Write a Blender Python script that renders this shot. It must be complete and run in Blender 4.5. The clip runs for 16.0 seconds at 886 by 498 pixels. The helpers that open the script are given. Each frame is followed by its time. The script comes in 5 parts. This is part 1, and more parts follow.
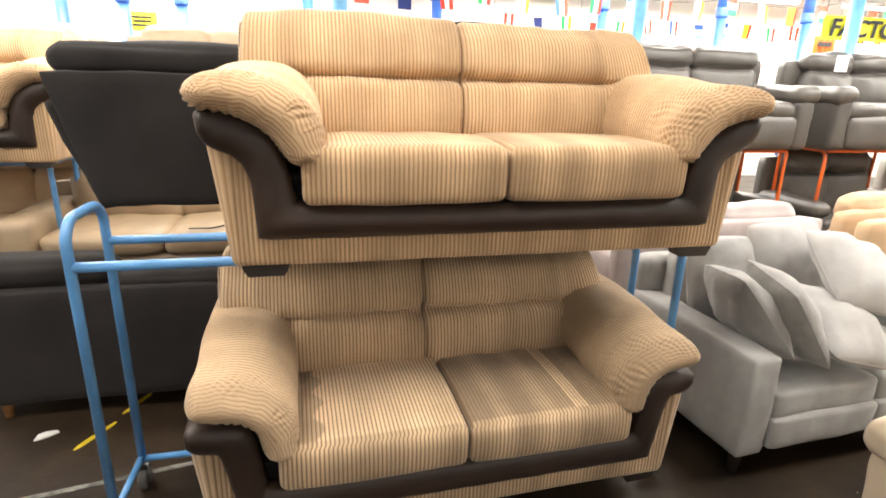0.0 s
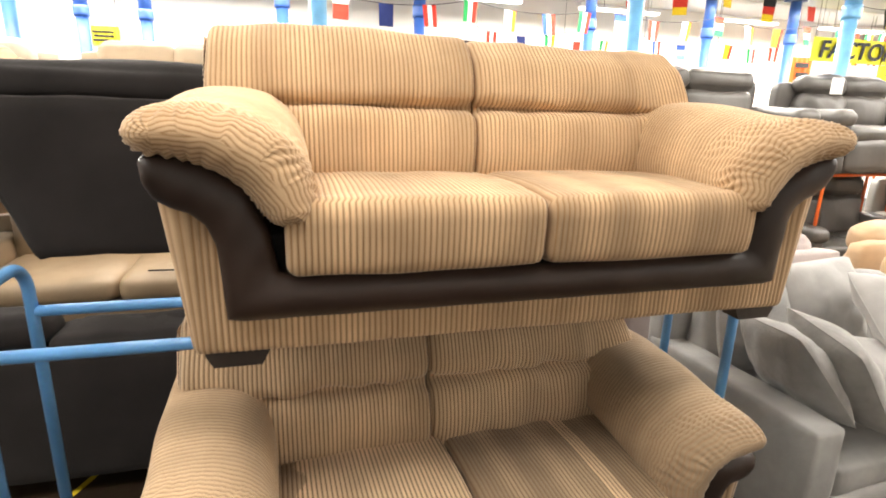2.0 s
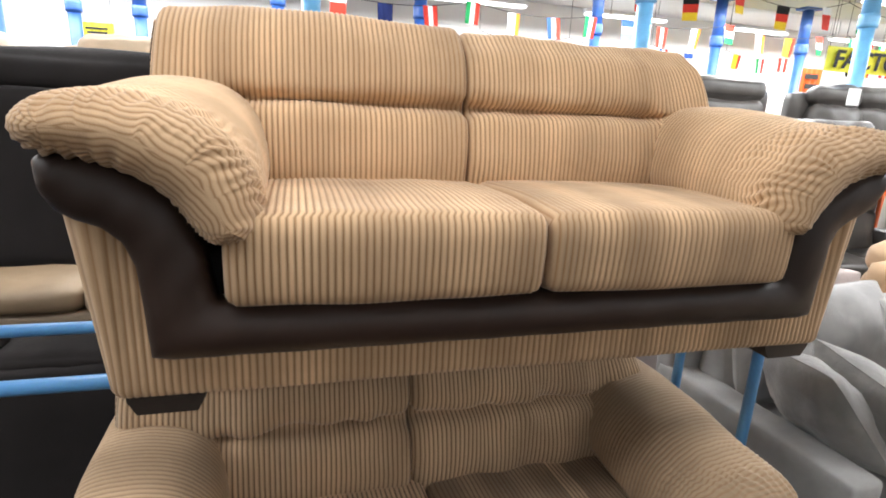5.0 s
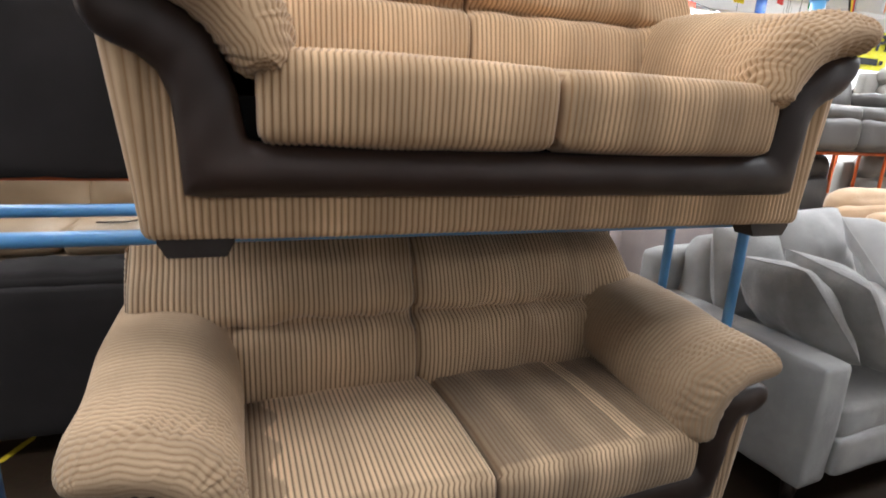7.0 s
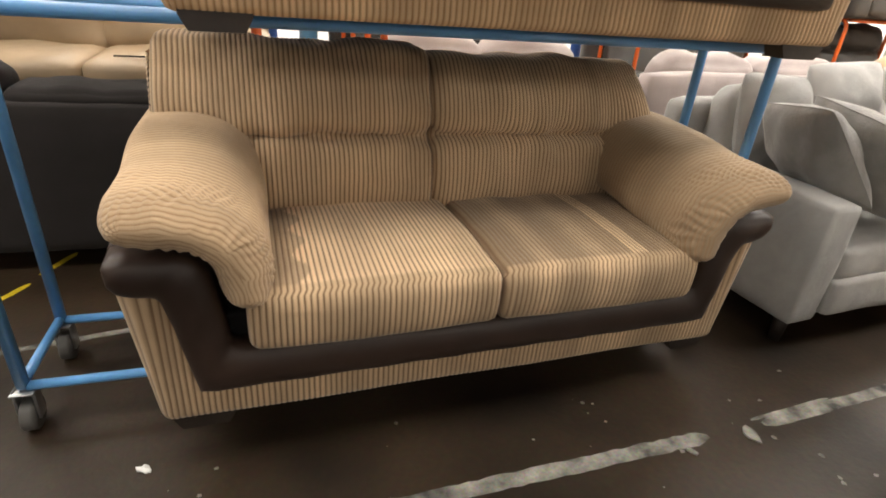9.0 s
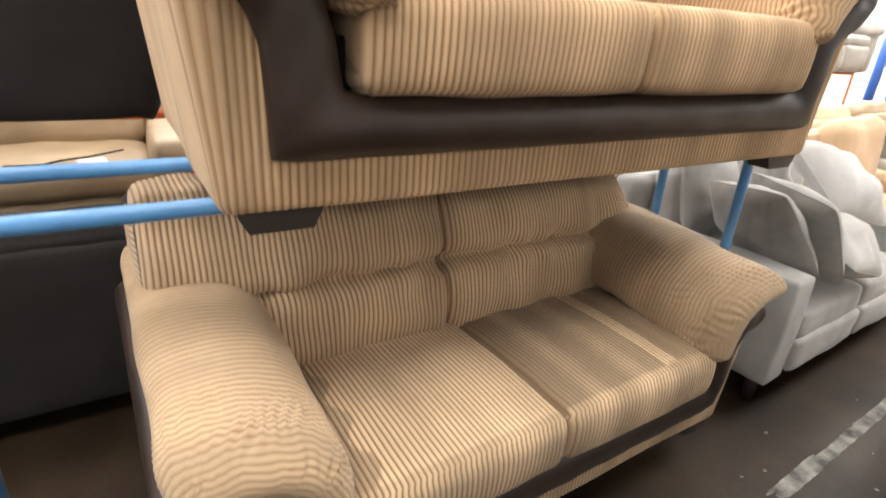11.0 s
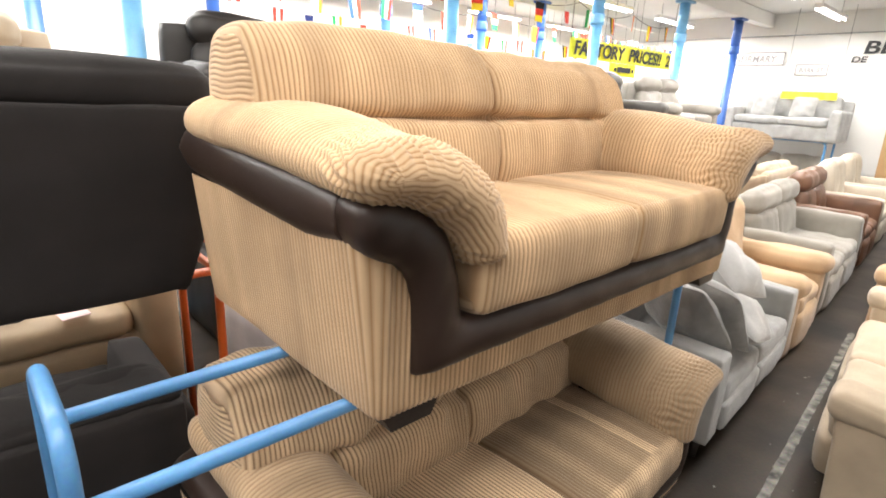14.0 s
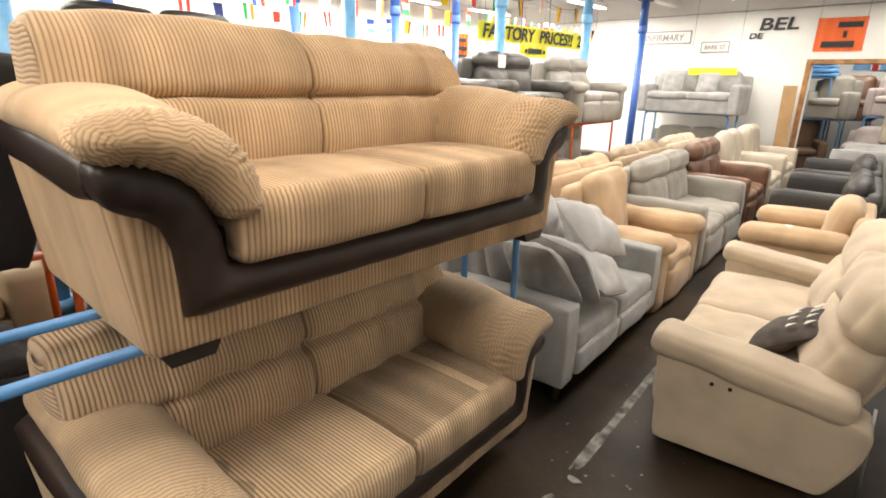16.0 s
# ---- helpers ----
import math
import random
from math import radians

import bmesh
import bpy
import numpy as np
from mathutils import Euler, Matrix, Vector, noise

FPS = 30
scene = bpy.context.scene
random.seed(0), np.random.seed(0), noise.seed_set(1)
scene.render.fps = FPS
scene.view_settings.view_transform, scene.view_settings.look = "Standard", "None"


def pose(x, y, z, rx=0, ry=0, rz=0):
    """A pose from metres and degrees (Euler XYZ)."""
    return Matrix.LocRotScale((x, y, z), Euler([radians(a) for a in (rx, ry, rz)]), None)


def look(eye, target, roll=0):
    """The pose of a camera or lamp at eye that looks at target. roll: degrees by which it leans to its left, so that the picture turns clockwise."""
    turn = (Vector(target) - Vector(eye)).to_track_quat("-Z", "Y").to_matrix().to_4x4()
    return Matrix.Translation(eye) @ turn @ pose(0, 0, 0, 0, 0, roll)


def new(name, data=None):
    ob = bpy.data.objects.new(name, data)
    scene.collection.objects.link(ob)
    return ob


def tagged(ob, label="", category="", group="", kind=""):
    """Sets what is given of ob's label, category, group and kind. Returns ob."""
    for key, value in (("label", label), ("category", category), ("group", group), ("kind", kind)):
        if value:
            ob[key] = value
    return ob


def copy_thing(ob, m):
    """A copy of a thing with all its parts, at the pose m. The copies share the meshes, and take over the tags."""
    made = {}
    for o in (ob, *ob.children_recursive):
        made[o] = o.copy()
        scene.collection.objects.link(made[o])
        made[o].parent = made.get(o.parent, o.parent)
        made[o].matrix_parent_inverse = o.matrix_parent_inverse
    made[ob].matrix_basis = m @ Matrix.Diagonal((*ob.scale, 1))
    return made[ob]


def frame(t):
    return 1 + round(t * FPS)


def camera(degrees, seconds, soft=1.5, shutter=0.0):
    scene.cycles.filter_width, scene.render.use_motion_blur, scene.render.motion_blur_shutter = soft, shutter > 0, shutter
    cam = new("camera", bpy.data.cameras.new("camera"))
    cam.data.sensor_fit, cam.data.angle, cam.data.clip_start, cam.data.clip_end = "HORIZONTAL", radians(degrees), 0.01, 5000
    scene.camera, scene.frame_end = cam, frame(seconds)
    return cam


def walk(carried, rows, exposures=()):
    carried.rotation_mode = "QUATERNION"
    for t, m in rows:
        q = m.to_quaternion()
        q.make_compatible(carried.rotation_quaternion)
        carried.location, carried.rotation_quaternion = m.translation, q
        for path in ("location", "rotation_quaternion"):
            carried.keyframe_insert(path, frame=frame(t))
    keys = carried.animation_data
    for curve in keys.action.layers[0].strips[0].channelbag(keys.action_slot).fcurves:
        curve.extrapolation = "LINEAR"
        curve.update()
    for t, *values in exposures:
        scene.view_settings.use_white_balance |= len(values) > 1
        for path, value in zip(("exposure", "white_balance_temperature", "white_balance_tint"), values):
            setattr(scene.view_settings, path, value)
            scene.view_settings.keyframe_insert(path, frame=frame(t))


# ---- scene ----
cam = camera(79.1, 16.0, 1.8, 0.3)
PATH = [
    (0, (0.209, 0.083, 1.733), (0.638, 1.949, 1.155), 1.5),
    (0.5, (0.225, 0.12, 1.738), (0.663, 1.993, 1.189), 1.1),
    (1, (0.247, 0.189, 1.741), (0.691, 2.061, 1.193), 1.8),
    (1.5, (0.237, 0.314, 1.746), (0.66, 2.195, 1.213), 2.0),
    (2, (0.174, 0.509, 1.776), (0.697, 2.368, 1.255), 1.7),
    (2.5, (0.192, 0.665, 1.821), (0.742, 2.507, 1.269), 2.5),
    (3, (0.265, 0.733, 1.854), (0.83, 2.574, 1.315), 3.1),
    (3.2, (0.295, 0.745, 1.867), (0.864, 2.586, 1.332), 2.6),
    (5.3, (0.282, 0.721, 1.717), (0.8, 2.589, 1.224), 2.8),
    (5.5, (0.257, 0.7, 1.689), (0.784, 2.567, 1.2), 2.7),
    (6, (0.213, 0.66, 1.625), (0.827, 2.499, 1.134), 2.4),
    (6.5, (0.182, 0.645, 1.545), (0.81, 2.483, 1.069), 1.7),
    (7, (0.145, 0.636, 1.452), (0.788, 2.461, 0.944), 2.9),
    (7.5, (0.12, 0.616, 1.338), (0.763, 2.409, 0.726), 5.3),
    (8, (0.133, 0.54, 1.258), (0.716, 2.305, 0.521), 2.8),
    (8.2, (0.196, 0.439, 1.251), (0.704, 2.199, 0.448), 2.9),
    (10.5, (-0.127, 0.837, 1.39), (0.699, 2.413, 0.477), 6.5),
    (11, (-0.206, 0.911, 1.489), (0.76, 2.479, 0.71), 4.0),
    (11.5, (-0.389, 0.996, 1.562), (0.781, 2.465, 0.874), 3.0),
    (12, (-0.558, 1.013, 1.649), (0.746, 2.383, 0.999), 0.4),
    (12.5, (-0.62, 1.032, 1.736), (0.722, 2.386, 1.133), 0.5),
    (13, (-0.656, 1.05, 1.795), (0.682, 2.419, 1.217), 2.6),
    (13.5, (-0.674, 1.069, 1.818), (0.631, 2.478, 1.257), 2.0),
    (14, (-0.668, 1.02, 1.851), (0.642, 2.421, 1.285), 2.8),
    (14.5, (-0.626, 0.909, 1.859), (0.694, 2.295, 1.281), 2.2),
    (15, (-0.553, 0.719, 1.861), (0.797, 2.07, 1.269), 3.2),
    (15.5, (-0.51, 0.575, 1.865), (0.881, 1.879, 1.261), 0.9),
    (16, (-0.478, 0.518, 1.839), (0.94, 1.793, 1.233), 1.2),
]
STOPS = [(0, 0.2, 6550, 10), (1.5, 0.1, 6600, 10), (2.5, -0.1, 6650, 10), (3.0, -0.15, 6650, 10), (5.5, -0.45, 5750, 10), (7.0, -0.5, 5700, 10), (8.0, -0.35, 6250, 10),
         (10.5, 0.12, 6750, 10), (11.5, 0.15, 5800, 10), (13.5, 0.05, 6200, 10), (14.5, -0.2, 6350, 10), (16, -0.45, 6700, 10)]
walk(cam, [(t, look(eye, target, roll)) for t, eye, target, roll in PATH], STOPS)

# ---- world and light ----
world = bpy.data.worlds.new("world")
world.use_nodes = True
scene.world = world
world.node_tree.nodes["Background"].inputs[0].default_value = (0.9, 0.95, 1.0, 1)
world.node_tree.nodes["Background"].inputs[1].default_value = 0.05
CEIL = 3.7


def strip_lamp(x, y, length, watts):
    d = bpy.data.lights.new("tube_or_fill_light", "AREA")
    d.shape, d.size, d.size_y, d.energy, d.color = "RECTANGLE", length, 1.1, watts, (1.0, 0.955, 0.885)
    ob = new("tube_or_fill_light", d)
    ob.matrix_world = pose(x, y, CEIL - 0.40)
    return ob


LAMP_ROWS = [(-3.2, 175), (1.3, 290), (3.9, 330), (6.6, 760), (9.2, 640)]
for ly, watts in LAMP_ROWS:
    for lx, length, k in ((-2.2, 6.5, 0.55), (7.2, 9.5, 1.02)):
        strip_lamp(lx, ly, length, watts * k)
# unseen fill lamp without a batten, added to brighten the further room
strip_lamp(14.5, 2.0, 3.0, 160)

# ---- materials ----


def mat(name, color, rough=0.6, metal=0.0, var=0.12, scale=14.0, bump=0.15, fine=260.0, sheen=0.0, coat=0.0, second=None, spots=0.0, object_coords=True):
    """A procedural surface with coarse and fine variation in colour, roughness and relief."""
    m = bpy.data.materials.new(name)
    m.use_nodes = True
    nt = m.node_tree
    n, l = nt.nodes, nt.links
    b = n["Principled BSDF"]
    tc = n.new("ShaderNodeTexCoord")
    info = n.new("ShaderNodeObjectInfo")
    n1, n2 = n.new("ShaderNodeTexNoise"), n.new("ShaderNodeTexNoise")
    n1.inputs["Scale"].default_value, n1.inputs["Detail"].default_value = scale * 0.25, 5
    n2.inputs["Scale"].default_value, n2.inputs["Detail"].default_value = fine, 3
    for k in (n1, n2):
        l.new(tc.outputs["Object"], k.inputs["Vector"])
    ramp = n.new("ShaderNodeMapRange")
    ramp.inputs["From Min"].default_value, ramp.inputs["From Max"].default_value = 0.3, 0.7
    l.new(n1.outputs["Fac"], ramp.inputs["Value"])
    mix = n.new("ShaderNodeMix")
    mix.data_type = "RGBA"
    c2 = second or tuple(max(0.0, c * (1 - 2 * var)) for c in color)
    c1 = tuple(min(1.0, c * (1 + var * 0.6)) for c in color)
    mix.inputs["A"].default_value, mix.inputs["B"].default_value = (*c1, 1), (*c2, 1)
    l.new(ramp.outputs["Result"], mix.inputs["Factor"])
    mix2 = n.new("ShaderNodeMix")
    mix2.data_type, mix2.blend_type = "RGBA", "OVERLAY"
    mix2.inputs["Factor"].default_value = var * 1.2
    l.new(mix.outputs["Result"], mix2.inputs["A"])
    l.new(n2.outputs["Color"], mix2.inputs["B"])
    l.new(mix2.outputs["Result"], b.inputs["Base Color"])
    rr = n.new("ShaderNodeMapRange")
    rr.inputs["To Min"].default_value, rr.inputs["To Max"].default_value = max(0.05, rough - 0.1), min(1.0, rough + 0.1)
    l.new(n1.outputs["Fac"], rr.inputs["Value"])
    l.new(rr.outputs["Result"], b.inputs["Roughness"])
    b.inputs["Metallic"].default_value = metal
    b.inputs["Sheen Weight"].default_value = sheen
    if rough >= 0.8:
        b.inputs["Specular IOR Level"].default_value = 0.15
    b.inputs["Coat Weight"].default_value = coat
    bp = n.new("ShaderNodeBump")
    bp.inputs["Strength"].default_value, bp.inputs["Distance"].default_value = bump, 0.004
    l.new(n2.outputs["Fac"], bp.inputs["Height"])
    bp2 = n.new("ShaderNodeBump")
    bp2.inputs["Strength"].default_value, bp2.inputs["Distance"].default_value = bump, 0.03
    l.new(n1.outputs["Fac"], bp2.inputs["Height"])
    l.new(bp.outputs["Normal"], bp2.inputs["Normal"])
    l.new(bp2.outputs["Normal"], b.inputs["Normal"])
    return m


def cord_material(name, crest, groove, streak=1.0):
    """Jumbo corduroy: the rib's phase is stored on the mesh; the nap lies in streaks along the ribs."""
    m = bpy.data.materials.new(name)
    m.use_nodes = True
    nt = m.node_tree
    n, l = nt.nodes, nt.links
    b = n["Principled BSDF"]
    at = n.new("ShaderNodeAttribute")
    at.attribute_name = "rib"
    mul = n.new("ShaderNodeMath")
    mul.operation, mul.inputs[1].default_value = "MULTIPLY", math.pi
    l.new(at.outputs["Fac"], mul.inputs[0])
    sn = n.new("ShaderNodeMath")
    sn.operation = "SINE"
    l.new(mul.outputs[0], sn.inputs[0])
    ab = n.new("ShaderNodeMath")
    ab.operation = "ABSOLUTE"
    l.new(sn.outputs[0], ab.inputs[0])
    tc = n.new("ShaderNodeTexCoord")
    wob = n.new("ShaderNodeTexNoise")
    wob.inputs["Scale"].default_value, wob.inputs["Detail"].default_value = 26.0, 4
    l.new(tc.outputs["Object"], wob.inputs["Vector"])
    mr = n.new("ShaderNodeMapRange")
    mr.inputs["From Min"].default_value, mr.inputs["From Max"].default_value = 0.08, 0.85
    l.new(ab.outputs[0], mr.inputs["Value"])
    nap = n.new("ShaderNodeTexNoise")
    nap.noise_dimensions = "1D"
    nap.inputs["Scale"].default_value, nap.inputs["Detail"].default_value = 0.09, 2
    l.new(at.outputs["Fac"], nap.inputs["W"])
    big = n.new("ShaderNodeTexNoise")
    big.inputs["Scale"].default_value, big.inputs["Detail"].default_value = 4.5, 3
    l.new(tc.outputs["Object"], big.inputs["Vector"])
    brushed = n.new("ShaderNodeAttribute")
    brushed.attribute_name = "nap"
    add0 = n.new("ShaderNodeMath")
    add0.operation, add0.inputs[1].default_value = "MULTIPLY_ADD", 0.75
    l.new(big.outputs["Fac"], add0.inputs[0])
    l.new(nap.outputs["Fac"], add0.inputs[2])
    add = n.new("ShaderNodeMath")
    add.operation = "ADD"
    l.new(add0.outputs[0], add.inputs[0])
    l.new(brushed.outputs["Fac"], add.inputs[1])
    sm = n.new("ShaderNodeMapRange")
    sm.inputs["From Min"].default_value, sm.inputs["From Max"].default_value = 0.82, 1.92
    l.new(add.outputs[0], sm.inputs["Value"])
    c = n.new("ShaderNodeMix")
    c.data_type = "RGBA"
    c.inputs["A"].default_value = (*[k * (1 - 0.52 * streak) for k in crest], 1)
    c.inputs["B"].default_value = (*[min(0.9, k * (1 + 0.42 * streak)) for k in crest], 1)
    # groove tone holds the pile's own colour and painted shade between the ribs
    l.new(sm.outputs["Result"], c.inputs["Factor"])
    g = n.new("ShaderNodeMix")
    g.data_type = "RGBA"
    g.inputs["A"].default_value = (*groove, 1)
    l.new(mr.outputs["Result"], g.inputs["Factor"])
    l.new(c.outputs["Result"], g.inputs["B"])
    l.new(g.outputs["Result"], b.inputs["Base Color"])
    b.inputs["Roughness"].default_value = 0.85
    b.inputs["Sheen Weight"].default_value = 0.25
    b.inputs["Specular IOR Level"].default_value = 0.2
    b.inputs["Sheen Roughness"].default_value = 0.45
    fz = n.new("ShaderNodeTexNoise")
    fz.inputs["Scale"].default_value = 420.0
    l.new(tc.outputs["Object"], fz.inputs["Vector"])
    hs = n.new("ShaderNodeMath")
    hs.operation, hs.inputs[1].default_value = "MULTIPLY_ADD", 0.35
    l.new(fz.outputs["Fac"], hs.inputs[0])
    l.new(wob.outputs["Fac"], hs.inputs[2])
    bp = n.new("ShaderNodeBump")
    bp.inputs["Strength"].default_value, bp.inputs["Distance"].default_value = 0.35, 0.006
    l.new(hs.outputs[0], bp.inputs["Height"])
    l.new(bp.outputs["Normal"], b.inputs["Normal"])
    return m


def glow(name, color, strength):
    m = bpy.data.materials.new(name)
    m.use_nodes = True
    b = m.node_tree.nodes["Principled BSDF"]
    b.inputs["Base Color"].default_value = (*color, 1)
    b.inputs["Emission Color"].default_value = (*color, 1)
    b.inputs["Emission Strength"].default_value = strength
    return m


def chipped(name, color, under, amount=0.62, rough=0.35):
    """Gloss paint on steel tube, chipped to primer and rust in small patches."""
    m = mat(name, color, rough, var=0.14, scale=20, bump=0.06, fine=120, coat=0.25)
    nt = m.node_tree
    n, l = nt.nodes, nt.links
    b = n["Principled BSDF"]
    src = b.inputs["Base Color"].links[0].from_socket
    tc = n.new("ShaderNodeTexCoord")
    k = n.new("ShaderNodeTexNoise")
    k.inputs["Scale"].default_value, k.inputs["Detail"].default_value = 9.0, 8
    k.inputs["Roughness"].default_value = 0.7
    l.new(tc.outputs["Object"], k.inputs["Vector"])
    r = n.new("ShaderNodeMapRange")
    r.inputs["From Min"].default_value, r.inputs["From Max"].default_value = amount, amount + 0.02
    l.new(k.outputs["Fac"], r.inputs["Value"])
    x = n.new("ShaderNodeMix")
    x.data_type = "RGBA"
    x.inputs["B"].default_value = (*under, 1)
    l.new(r.outputs["Result"], x.inputs["Factor"])
    l.new(src, x.inputs["A"])
    l.new(x.outputs["Result"], b.inputs["Base Color"])
    return m


CORD = cord_material("tan_corduroy", (0.63, 0.435, 0.258), (0.325, 0.190, 0.092))
# shaded copy of CORD for the lower sofa: groove occlusion darkened into the colour
CORD_SHADED = cord_material("shaded_tan_corduroy", (0.58, 0.415, 0.26), (0.19, 0.118, 0.066))
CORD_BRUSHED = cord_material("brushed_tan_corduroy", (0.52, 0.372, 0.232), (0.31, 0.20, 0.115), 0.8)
LEATHER_BROWN = mat("dark_brown_leather", (0.040, 0.0235, 0.0175), 0.40, var=0.25, scale=9, bump=0.12, fine=420)
LEATHER_BROWN.node_tree.nodes["Principled BSDF"].inputs["Specular IOR Level"].default_value = 0.38
DARK_WOOD = mat("dark_stained_wood", (0.03, 0.02, 0.015), 0.5, var=0.3, scale=30)
OAK = mat("oak_wood", (0.42, 0.2, 0.07), 0.5, var=0.25, scale=40)
CHARCOAL = mat("charcoal_felt_fabric", (0.024, 0.0208, 0.0202), 0.9, var=0.18, scale=12, bump=0.3, fine=500, sheen=0.08)
GREY_FABRIC = mat("grey_chenille", (0.33, 0.325, 0.315), 0.9, var=0.13, scale=22, bump=0.4, fine=320, sheen=0.3)
GREY_VELVET = mat("silver_grey_chenille", (0.24, 0.232, 0.222), 0.85, var=0.16, scale=30, bump=0.4, fine=260, sheen=0.5)
PALE_GREY = mat("pale_grey_fabric", (0.40, 0.392, 0.38), 0.9, var=0.1, scale=22, bump=0.3, fine=300, sheen=0.3)
MAUVE = mat("mauve_grey_fabric", (0.42, 0.36, 0.345), 0.88, var=0.1, scale=18, bump=0.3, fine=320, sheen=0.3)
CREAM = mat("cream_fabric", (0.50, 0.40, 0.29), 0.85, var=0.1, scale=16, bump=0.25, fine=340, sheen=0.2)
PEACH = mat("peach_beige_fabric", (0.50, 0.345, 0.21), 0.85, var=0.1, scale=16, bump=0.25, fine=340, sheen=0.2)
BEIGE = mat("beige_leather", (0.36, 0.26, 0.16), 0.5, var=0.14, scale=12, bump=0.15, fine=300)
IVORY = mat("ivory_leather", (0.52, 0.45, 0.36), 0.42, var=0.1, scale=12, bump=0.15, fine=300)
GREY_LEATHER = mat("grey_leather", (0.085, 0.077, 0.070), 0.36, var=0.15, scale=12, bump=0.15, fine=300)
STONE_LEATHER = mat("stone_grey_leather", (0.30, 0.275, 0.245), 0.4, var=0.14, scale=12, bump=0.15, fine=300)
TAUPE = mat("taupe_fabric", (0.30, 0.275, 0.24), 0.8, var=0.12, scale=14, bump=0.25, fine=320, sheen=0.2)
BROWN_LEATHER = mat("chestnut_brown_leather", (0.17, 0.085, 0.05), 0.35, var=0.25, scale=12, bump=0.15, fine=300)
BLACK_LEATHER = mat("black_brown_leather", (0.022, 0.0185, 0.0165), 0.5, var=0.2, scale=12, bump=0.15, fine=300)
BLACK_FABRIC = mat("black_fabric", (0.015, 0.014, 0.014), 0.85, var=0.2, scale=12, bump=0.3, fine=400)
BLUE_PAINT = chipped("chipped_light_blue_paint", (0.105, 0.30, 0.60), (0.12, 0.08, 0.06), 0.68)
PILLAR_LIGHT = chipped("sky_blue_pillar_paint", (0.16, 0.42, 0.70), (0.3, 0.5, 0.7), 0.72, 0.45)
PILLAR_DARK = chipped("royal_blue_pillar_paint", (0.04, 0.12, 0.42), (0.1, 0.2, 0.5), 0.72, 0.45)
ORANGE_PAINT = chipped("orange_rack_paint", (0.75, 0.14, 0.025), (0.2, 0.07, 0.04), 0.7)
STEEL = mat("galvanised_steel", (0.45, 0.46, 0.47), 0.35, metal=0.9, var=0.15, scale=30)
RUBBER = mat("grey_rubber", (0.09, 0.085, 0.08), 0.7, var=0.2, scale=30)
WALL = mat("white_painted_brick", (0.80, 0.79, 0.76), 0.75, var=0.05, scale=5, bump=0.2, fine=40)
CEILING = mat("white_ceiling_paint", (0.80, 0.80, 0.79), 0.8, var=0.05, scale=3, bump=0.1, fine=30)
FLOOR = mat("worn_dark_concrete", (0.036, 0.0235, 0.0140), 0.45, var=0.4, scale=7, bump=0.2, fine=50)
FLOOR.node_tree.nodes["Principled BSDF"].inputs["Specular IOR Level"].default_value = 0.28
RED_CLOTH = mat("red_flag_cloth", (0.45, 0.03, 0.03), 0.8, var=0.1)
LINE_PAINT = mat("worn_white_floor_paint", (0.25, 0.24, 0.21), 0.7, var=0.45, scale=50, bump=0.2, fine=120)
YELLOW_TAPE = mat("yellow_tape", (0.72, 0.55, 0.03), 0.45, var=0.2, scale=30)
PAPER = mat("white_paper", (0.75, 0.74, 0.72), 0.7, var=0.06, scale=40)
YELLOW_SIGN = mat("yellow_banner_vinyl", (0.85, 0.78, 0.03), 0.5, var=0.05)
ORANGE_SIGN = mat("orange_banner_vinyl", (0.80, 0.125, 0.010), 0.5, var=0.05)
INK = mat("black_ink", (0.02, 0.02, 0.022), 0.6, var=0.05)
TUBE = glow("fluorescent_tube", (1.0, 0.97, 0.9), 9.0)
FLAG_COLORS = {k: mat("flag_" + k, c, 0.8, var=0.06) for k, c in {
    "white": (0.8, 0.8, 0.8), "red": (0.62, 0.05, 0.03), "green": (0.03, 0.30, 0.09), "orange": (0.85, 0.25, 0.03),
    "blue": (0.04, 0.09, 0.36), "navy": (0.02, 0.03, 0.12), "yellow": (0.8, 0.58, 0.03), "black": (0.02, 0.02, 0.02), "sky": (0.2, 0.5, 0.75)}.items()}

# ---- mesh helpers ----


def thing(name, label, category, m=None, group=""):
    ob = new(name)
    ob.empty_display_size = 0.1
    tagged(ob, label, category, group)
    if m is not None:
        ob.matrix_world = m
    return ob


def part(name, geo, material, parent=None, label="", smooth=True, at=None, rib=None, kind="", nap=None):
    """Links (verts, faces) as one mesh object under a thing or a part."""
    v, f = geo
    me = bpy.data.meshes.new(name)
    me.from_pydata([tuple(p) for p in v], [], [tuple(int(i) for i in q) for q in f])
    me.materials.append(material)
    if smooth:
        me.polygons.foreach_set("use_smooth", [True] * len(me.polygons))
    if rib is not None:
        a = me.attributes.new("rib", "FLOAT", "POINT")
        a.data.foreach_set("value", np.asarray(rib, dtype=np.float32))
        b = me.attributes.new("nap", "FLOAT", "POINT")
        b.data.foreach_set("value", np.full(len(v), 0.5, dtype=np.float32) if nap is None else np.asarray(nap, dtype=np.float32))
    me.update()
    ob = new(name, me)
    if parent is not None:
        ob.parent = parent
    if at is not None:
        ob.matrix_basis = at
    tagged(ob, label, kind=kind)
    return ob


def moved(geo, m):
    v, f = geo
    return [m @ Vector(p) for p in v], f


def joined(*geos):
    vs, fs = [], []
    for v, f in geos:
        k = len(vs)
        vs += [tuple(p) for p in v]
        fs += [tuple(i + k for i in q) for q in f]
    return vs, fs


